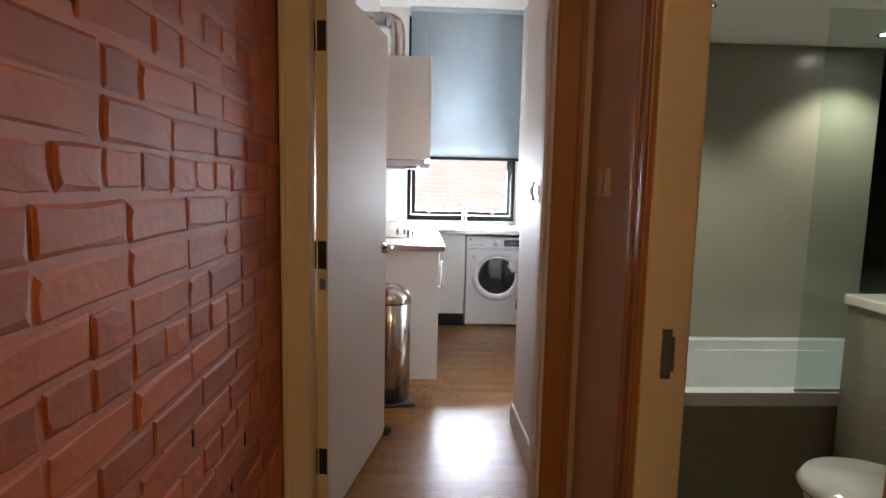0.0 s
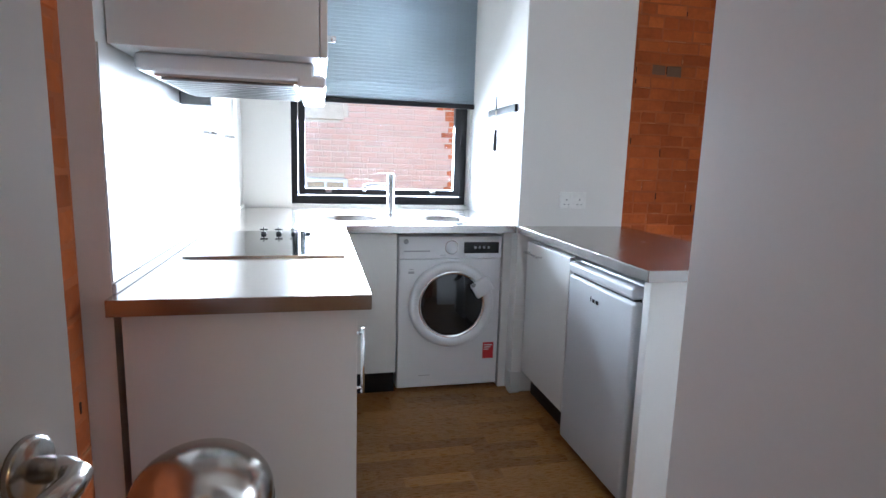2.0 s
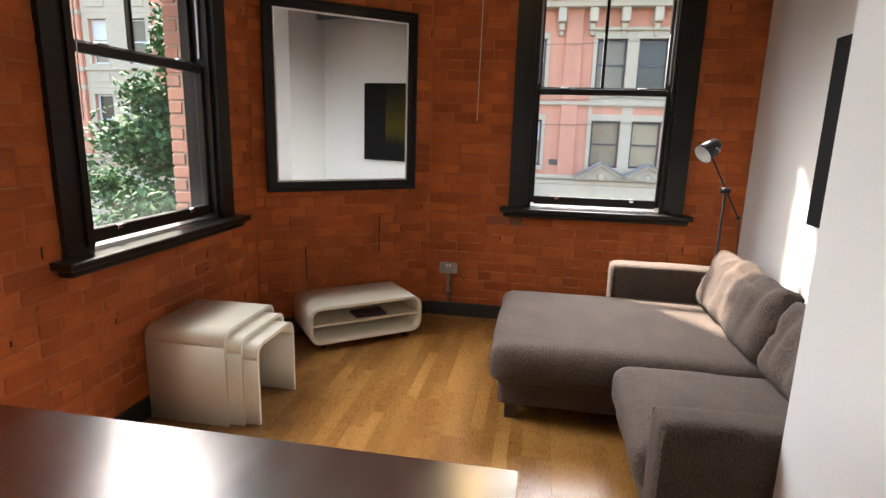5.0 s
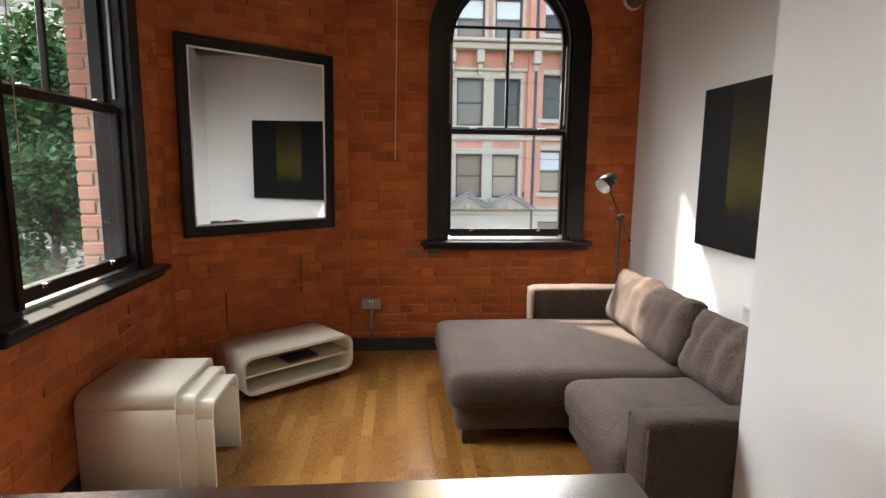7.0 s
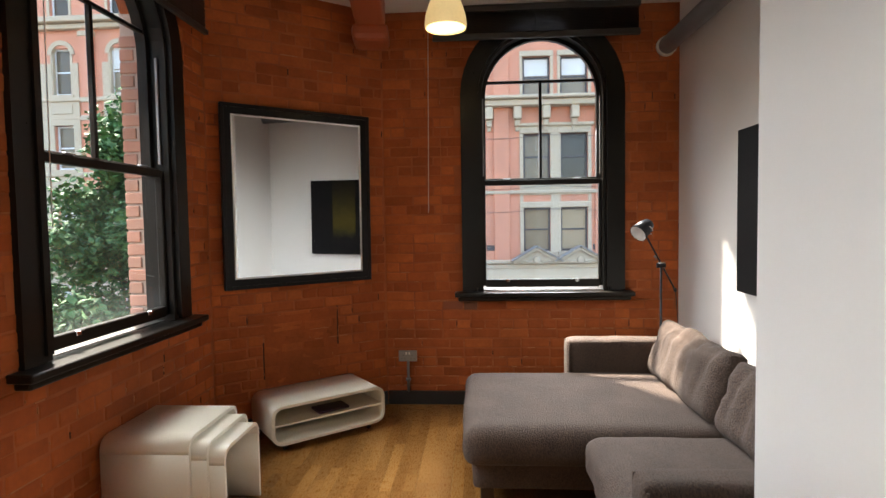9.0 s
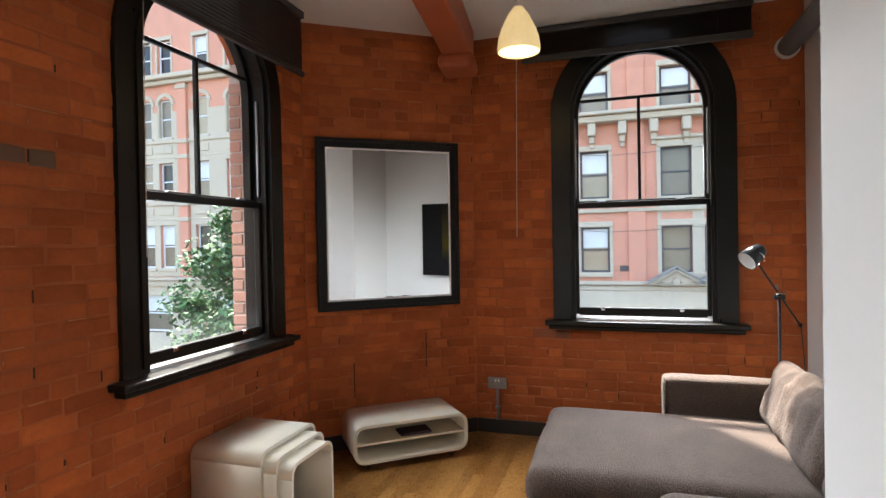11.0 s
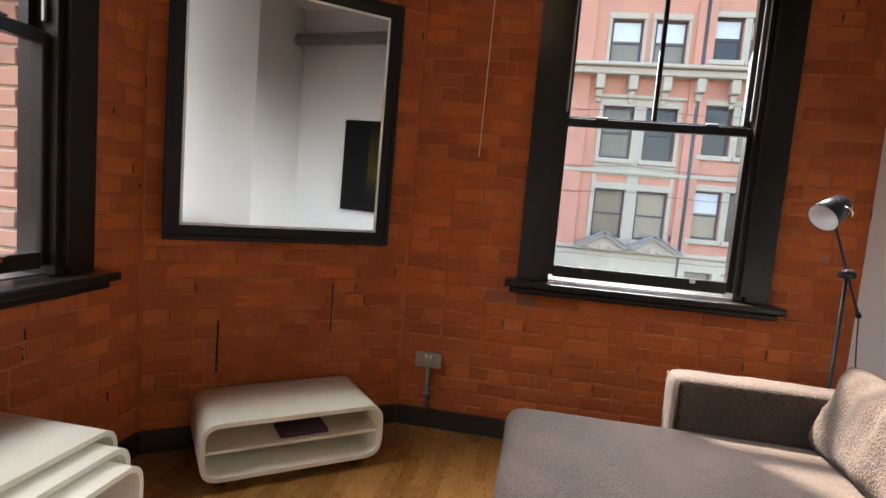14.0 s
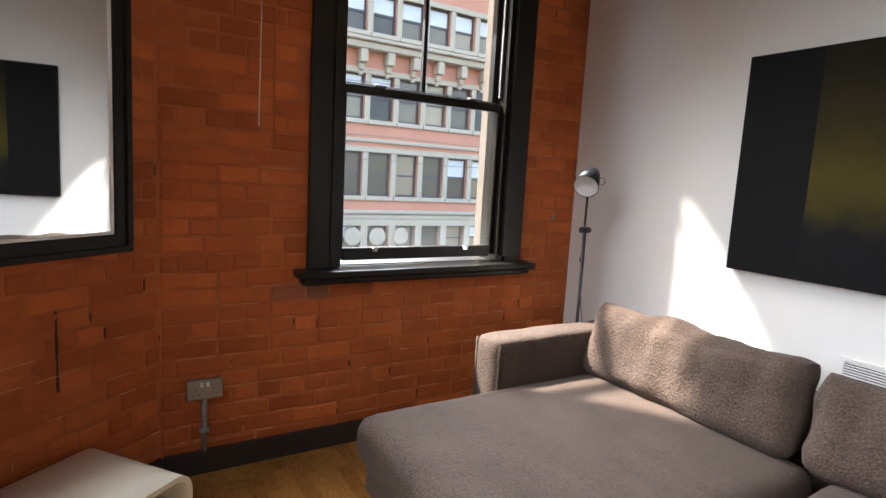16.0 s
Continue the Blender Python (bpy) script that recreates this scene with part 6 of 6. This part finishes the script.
for c in (-2.68, -1.12):
    ped = bmesh.new()
    vs = [ped.verts.new(FE @ Vector(p)) for d in (-0.35, 0.0) for p in ((c - 0.85, d, -0.10), (c + 0.85, d, -0.10), (c, d, 0.40))]
    for q in ((0, 1, 2), (5, 4, 3), (0, 3, 4, 1), (1, 4, 5, 2), (2, 5, 3, 0)):
        ped.faces.new([vs[i] for i in q])
    for s in (-1, 1):
        bm_box(ped, -0.49, 0.49, -0.48, 0.0, -0.03, 0.07, 0.02, 1, FE @ Matrix.Translation((c + s * 0.42, 0, 0.17)) @ Matrix.Rotation(s * 0.53, 4, "Y"))
    pd = part("pediment", ped, ext_stone, east_house, "stone doorway pediment")
    cap = bmesh.new()
    for s in (-1, 1):
        bm_box(cap, -0.52, 0.52, -0.56, 0.0, 0.072, 0.12, 0.01, 1, FE @ Matrix.Translation((c + s * 0.42, 0, 0.17)) @ Matrix.Rotation(s * 0.53, 4, "Y"))
    part("cap", cap, ext_lead, pd, "dark weathered cap stones")
    ros = bm_lathe(bmesh.new(), [(0.13, 0.0), (0.13, 0.03), (0.09, 0.05), (0.05, 0.035), (0, 0.07)], FE @ Matrix.Translation((c, -0.35, 0.03)) @ Matrix.Rotation(radians(90), 4, "X"), 18)
    for s in (-1, 1):
        bm_tube(ros, [FE @ Vector((c + s * a, -0.36, b)) for a, b in ((0.14, 0.0), (0.3, -0.06), (0.45, 0.0), (0.58, -0.07))], 0.035, 6)
    part("carving", ros, ext_stone, pd, "carved rosette with scrolls")
    arch_ = bmesh.new()
    bm_lathe(arch_, [(0.30, -0.14), (0.42, -0.20), (0.42, 0.0)], FE @ Matrix.Translation((c, -0.12, -1.0)) @ Matrix.Rotation(radians(90), 4, "X"), 28)
    part("door_arch", arch_, ext_stone, east_house)
stone = bm_panel(bmesh.new(), -3.24, -0.66, 0.12, 4.86, [(u - 0.49, u + 0.49, z, z + h) for u in (-2.62, -1.27) for z, h in ((0.32, 1.6), (2.93, 1.68))] + [(u - 0.5, u + 0.5, 2.14, 2.38) for u in (-2.62, -1.27)], -0.045, -0.002, FE)
bm_box(stone, -3.34, -0.56, -0.14, 0.0, 4.86, 4.98, 0.03, 1, FE)
part("window_bay", stone, ext_stone, east_house, "stone bay joining the paired windows")
for z in (1.78, 2.62, 4.45, 8.4):
    part("facade_cable", tube([FE @ Vector((-13 + 1.35 * k, -0.13 if z != 2.62 else -0.16, z + 0.05 * math.sin(1.7 * k) + 0.02 * (k % 3))) for k in range(20)], 0.009, 5), ext_frame, east_house, "dark cable strung along the facade")
for u in (-4.32, -0.45):
    part("air_brick", box(u - 0.16, u + 0.16, -0.02, 0.05, 0.36, 0.56, 0.01, 1, FE), ext_frame, east_house)
part("drainpipe", tube([FE @ Vector((-0.25, -0.08, GROUND)), FE @ Vector((-0.25, -0.08, 9))], 0.06, 10), ext_frame, east_house)
for u in (-3.9, -0.25, -6.9):
    part("pilaster", box(u - 0.28, u + 0.28, -0.10, 0.01, -0.1, 9, 0.01, 1, FE), ext_red, east_house)
for k in range(3):
    part("fan_housing", lathe([(0.30, 0.0), (0.33, 0.05), (0.28, 0.06), (0.05, 0.03), (0, 0.04)], FE @ Matrix.Translation((1.65 + 0.95 * k, -0.14, -0.95)) @ Matrix.Rotation(radians(90), 4, "X"), 24), ext_stone, east_house, "round pale ventilation fan")

# north-east corner building, with a red banner
FN = basis((23, 0), (0, -1), (1, 0))
wins = []
COLS = (-28.55, -26.42, -25.22, -23.1, -21.3, -18.9, -17.1)
for u in COLS:
    wins += [(u, 9.83, 0.78, 1.6, False), (u, 6.75, 0.82, 1.85, True), (u, 3.78, 0.82, 1.76, False), (u, 0.5, 0.86, 2.05, False)]
SHOPS = ((-28.75, 1.3), (-25.9, 1.9), (-22.2, 1.9), (-18.2, 1.9))
for u, w in SHOPS:
    wins.append((u, -2.6, w, 1.78, False))
corner_house = facade("corner_building", FN, -30.7, -15, 16.5, wins, ((9.28, 0.2, 0.25), (9.5, 0.22, 0.45), (6.48, 0.16, 0.12), (5.75, 0.12, 0.06), (3.5, 0.16, 0.12), (2.78, 0.12, 0.06), (-0.36, 0.26, 0.3), (-0.08, 0.14, 0.45)), ext_red, ext_stone, "tall red brick corner building with arched windows", True)
part("ground_storey", bm_panel(bmesh.new(), -30.7, -15, GROUND, -0.37, [(u - w / 2, u + w / 2, -2.6, -0.82) for u, w in SHOPS], -0.14, -0.002, FN), ext_stone, corner_house, "pale stone shop front")
for u0, u1, us in ((-27.25, -24.5, (-26.42, -25.22)), (-23.8, -20.6, (-23.1, -21.3)), (-19.6, -16.4, (-18.9, -17.1))):
    holes = [(u - 0.41, u + 0.41, z, z + h) for u in us for z, h in ((6.75, 1.85), (3.78, 1.76))] + [(u - 0.43, u + 0.43, 0.5, 2.05 + 0.5) for u in us]
    bay = bm_panel(bmesh.new(), u0, u1, 0.1, 8.0, holes, -0.05, -0.002, FN)
    for z in (6.0, 3.05):
        for u in us:
            bm_box(bay, u - 0.42, u + 0.42, -0.09, -0.045, z, z + 0.36, 0.01, 1, FN)
    part("window_bay", bay, ext_stone, corner_house, "stone bay with sunk panels between the storeys")
for u in (-30.4, -29.6, -27.55, -24.15, -20.15, -15.9):
    part("pilaster", box(u - 0.27, u + 0.27, -0.16, 0.01, 0.07, 9.3, 0.02, 1, FN), ext_red, corner_house)
    for z in (9.0, 6.42, 5.7, 3.45, 2.72):
        part("capital", box(u - 0.32, u + 0.32, -0.21, 0.0, z, z + 0.2, 0.02, 1, FN), ext_stone, corner_house)
ban = thing("street_banner", FN @ Matrix.Translation((-28.55, -0.62, 0)), "tall red vertical banner with dark lettering on the corner building", "banner")
part("cloth", box(-0.35, 0.35, -0.01, 0.01, 0.22, 5.5, 0.004), banner_red, ban)
for z in (1.0, 1.7, 2.4):
    part("lettering", box(-0.22, 0.22, -0.016, -0.0105, z - 0.22, z + 0.2), ext_frame, ban)
    for dz in (-0.10, 0.06):
        part("lettering", box(-0.14, 0.14, -0.0185, -0.0165, z + dz - 0.03, z + dz + 0.03), banner_red, ban)
part("pole", tube([(-0.37, 0.0, 5.53), (0.0, 0.18, 5.53), (0.0, 0.61, 5.53)], 0.03, 8), ext_frame, ban)

# sandstone building beyond the side street
FS = basis((30, 48), (0.55, -0.835), (0.835, 0.55))
wins = []
for k in range(16):
    u = -13.5 + 1.627 * k
    wins += [(u, 7.6, 0.95, 2.1, False), (u, 4.2, 0.98, 2.05, False), (u, 0.5, 0.98, 2.3, True), (u, -3.2, 1.1, 2.3, False)]
sand_house = facade("sandstone_building", FS, -16, 14, 11.5, wins, ((10.6, 0.5, 0.5), (6.9, 0.25, 0.2), (3.45, 0.25, 0.2), (-0.45, 0.3, 0.25)), ext_sand, ext_sand, "long sandstone warehouse with arched windows", False)
for k in range(17):
    part("pilaster", box(-14.5 + 1.627 * k, -14.13 + 1.627 * k, -0.12, 0.01, GROUND, 10.6, 0.02, 1, FS), ext_sand, sand_house)

# brick wall across the yard from the kitchen window
yard = thing("yard_building", Matrix.Identity(4), "sunlit red brick wall across the yard with a low white window", "building")
YM = basis((0, 11.0), (1, 0), (0, 1))
yw = part("wall", bm_panel(bmesh.new(), -6, 3.3, GROUND, 8.5, [(0.30, 1.40, 0.25, 0.95)], 0.008, 0.6, YM), ext_stone, yard)
wf = bmesh.new()
bm_panel(wf, 0.30, 1.40, 0.25, 0.95, [(0.34 + 0.26 * k, 0.57 + 0.26 * k, 0.30, 0.88) for k in range(4)], 0.05, 0.11, YM)
wfo = part("window", wf, ext_frame_white, yard, "low white multi-pane window")
part("pane", box(0.30, 1.40, 0.08, 0.09, 0.25, 0.95, 0, 1, YM), ext_glass, wfo)
part("sill", box(0.22, 1.48, -0.06, 0.03, 0.19, 0.25, 0.01, 1, YM), ext_frame_white, wfo)
lin = part("lintel", box(-0.25, 1.35, -0.012, 0.05, 1.72, 1.95, 0.01, 1, YM), ext_stone, yard, "pale stone lintel")


def make_tree(x, y, height, seed):
    rnd = random.Random(seed)
    t = thing("street_tree", pose(x, y, GROUND), "leafy green street tree seen from first-floor height", "tree")
    trunk = tube([(0, 0, 0), (0.05, 0.02, 1.6), (-0.03, 0.05, 3.0), (0.05, 0, height * 0.62)], [0.14, 0.11, 0.08, 0.035], 12)
    tips = []
    for k in range(20):
        a = 2.4 * k
        z = 1.9 + (height - 3.3) * k / 20
        l = 3.1 * (1 - 0.92 * (k / 20) ** 1.2) * min(1.0, 0.5 + 0.1 * k) * rnd.uniform(0.8, 1.1)
        p0 = Vector((0, 0, z))
        p1 = p0 + Vector((math.cos(a) * l * 0.5, math.sin(a) * l * 0.5, 0.45))
        p2 = p0 + Vector((math.cos(a) * l, math.sin(a) * l, 0.8 + rnd.uniform(-0.2, 0.3)))
        bm_tube(trunk, [p0, p1, p2], [0.04, 0.025, 0.008], 7)
        tips += [p1.lerp(p2, f) for f in (0.1, 0.4, 0.7, 1.0)] + [p0.lerp(p1, 0.8)]
    part("trunk", trunk, bark, t, "brown bark trunk with spreading limbs")
    tips += [Vector((rnd.gauss(0, 0.25), rnd.gauss(0, 0.25), rnd.uniform(height * 0.6, height))) for _ in range(10)]
    vs, fs = [], []
    for c in tips:
        for _ in range(260):
            d = Vector((rnd.gauss(0, 1), rnd.gauss(0, 1), rnd.gauss(0, 0.7)))
            p = c + d.normalized() * 0.55 * rnd.random() ** 0.5
            s = rnd.uniform(0.05, 0.10)
            q = Euler((rnd.uniform(-0.9, 0.9), rnd.uniform(-0.9, 0.9), rnd.uniform(0, 6.3))).to_matrix()
            n = len(vs)
            vs += [p + q @ Vector(v) for v in ((-s, 0, 0), (0, -s * 0.6, -0.01), (s, 0, 0.01), (0, s * 0.6, -0.01))]
            fs.append((n, n + 1, n + 2, n + 3))
    me = bpy.data.meshes.new("crown")
    me.from_pydata([tuple(v) for v in vs], [], fs)
    me.materials.append(leaf_mat)
    ob = new("crown", me)
    ob.parent = t
    tagged(ob, "dense green leaves with gaps")


make_tree(12.1, 11.4, 7.7, 5)


def make_car(m):
    c = thing("parked_car", m, "silver saloon car parked in the side street", "car")
    prof = [(-2.1, 0.35), (-2.12, 0.72), (-1.9, 0.85), (-1.25, 0.92), (-0.75, 1.36), (0.55, 1.40), (1.25, 0.98), (1.95, 0.84), (2.12, 0.65), (2.1, 0.35)]
    bm = bmesh.new()
    rows = [[bm.verts.new((x, y * (0.80 if z > 1 else 1.0), z)) for x, z in prof] for y in (-0.86, 0.86)]
    n = len(prof)
    for k in range(n):
        j = (k + 1) % n
        bm.faces.new((rows[0][k], rows[0][j], rows[1][j], rows[1][k]))
    bm.faces.new(rows[0])
    bm.faces.new(rows[1][::-1])
    bmesh.ops.bevel(bm, geom=bm.edges[:], offset=0.05, segments=2, affect="EDGES")
    body = part("body", bm, car_paint, c)
    for y in (-1, 1):
        part("side_window", box(-0.9, 0.95, y * 0.75 - 0.012, y * 0.75 + 0.012, 0.98, 1.3, 0.01), dark_glass, body)
    part("rear_window", box(-1.18, -0.78, -0.62, 0.62, 1.0, 1.3, 0.01, 1), dark_glass, body)
    for x in (-1.3, 1.3):
        for y in (-0.82, 0.82):
            w = part("wheel", tube([(x, y - 0.1, 0.32), (x, y + 0.1, 0.32)], 0.32, 22), tyre_mat, c)
            part("rim", tube([(x, y - 0.105, 0.32), (x, y + 0.105, 0.32)], 0.2, 16), grey_metal, w)
    for y in (-0.6, 0.6):
        part("tail_light", box(-2.14, -2.08, y - 0.16, y + 0.16, 0.66, 0.8, 0.01), sticker_red, c)


make_car(pose(23.5, 36.5, GROUND, 0, 0, 50))


# ---- bricks and boards, last ----
CRACKS = ((0.33, 0.36, 0.62), (0.885, 0.54, 0.83))
painted = brick_shapes(brick_paint, 3)


def under_sill(a, b, z):
    return 0.74 < z < 0.83 and 3.55 < -(a + b) / 2 < 5.05 and (int((a + b) * 7) % 3 != 0)


def dark_patch(u, z0, tall=0.0755):
    return lambda a, b, z: abs((a + b) / 2 - u) < 0.11 and z0 <= z < z0 + tall


lay_bricks(wall_east, EAST, -5.575, -3.315, 0.0, CEIL, round_window(W2), (-4.4, 0.7), 21, painted, under_sill, flecks=0.30)
lay_bricks(wall_north, NORTH, 2.59, 5.165, 0.0, CEIL, round_window(W1), (3.7, 0.9), 22, painted, dark_patch(3.22, 1.75), flecks=0.22)
lay_bricks(wall_corner, CORNER, 0.005, CLEN - 0.005, 0.0, CEIL, lambda a, b, z0, z1: False, (0.65, 0.8), 23, painted, cracks=CRACKS, flecks=0.08)
# a bricked-up flue: filled and painted over between two open cracks
part("infill", bm_panel(bmesh.new(), CRACKS[0][0] + 0.006, CRACKS[1][0] - 0.006, 0.10, 0.80, [], 0.0014, 0.0056, CORNER), brick_paint, wall_corner, "painted-over infill")
# each crack is a dark strip, its shade put in as colour
for c, low, high in CRACKS:
    part("crack", bm_panel(bmesh.new(), c - 0.004, c + 0.004, low, high, [], 0.0010, 0.0056, CORNER), gap_shade, wall_corner, "dark strip standing in for the shade in an open crack")
solo("blanking_plate", bm_panel(bmesh.new(), 0.10, 0.165, 0.79, 0.885, [], -0.014, -0.003, CORNER), brick_paint, "painted-over square blanking plate on the brick wall", "plate")
solo("wall_cable", tube([(5.9455, 5.130, 2.25), (5.9455, 5.128, 1.9), (5.9455, 5.132, 1.7), (5.9455, 5.124, 1.44)], 0.0032, 6), mortar_paint, "thin painted cable clipped to the brick wall", "cable")
lay_bricks(wall_west, WEST, 0.1, 4.59, 0.0, 2.6, lambda a, b, z0, z1: 2.91 < (a + b) / 2 < 3.06, (1.9, 1.25), 24, painted, dark_patch(1.95, 1.40), pitch=0.0785, flecks=0.10)
lay_bricks(yw, YM, -2.5, 3.29, -0.5, 4.2, lambda a, b, z0, z1: (0.26 < (a + b) / 2 < 1.44 and 0.18 < z1 and z0 < 0.96) or (-0.3 < (a + b) / 2 < 1.4 and 1.70 < z1 and z0 < 1.96), (1.6, 1.3), 25, brick_shapes(yard_brick, 4))
lay_boards()
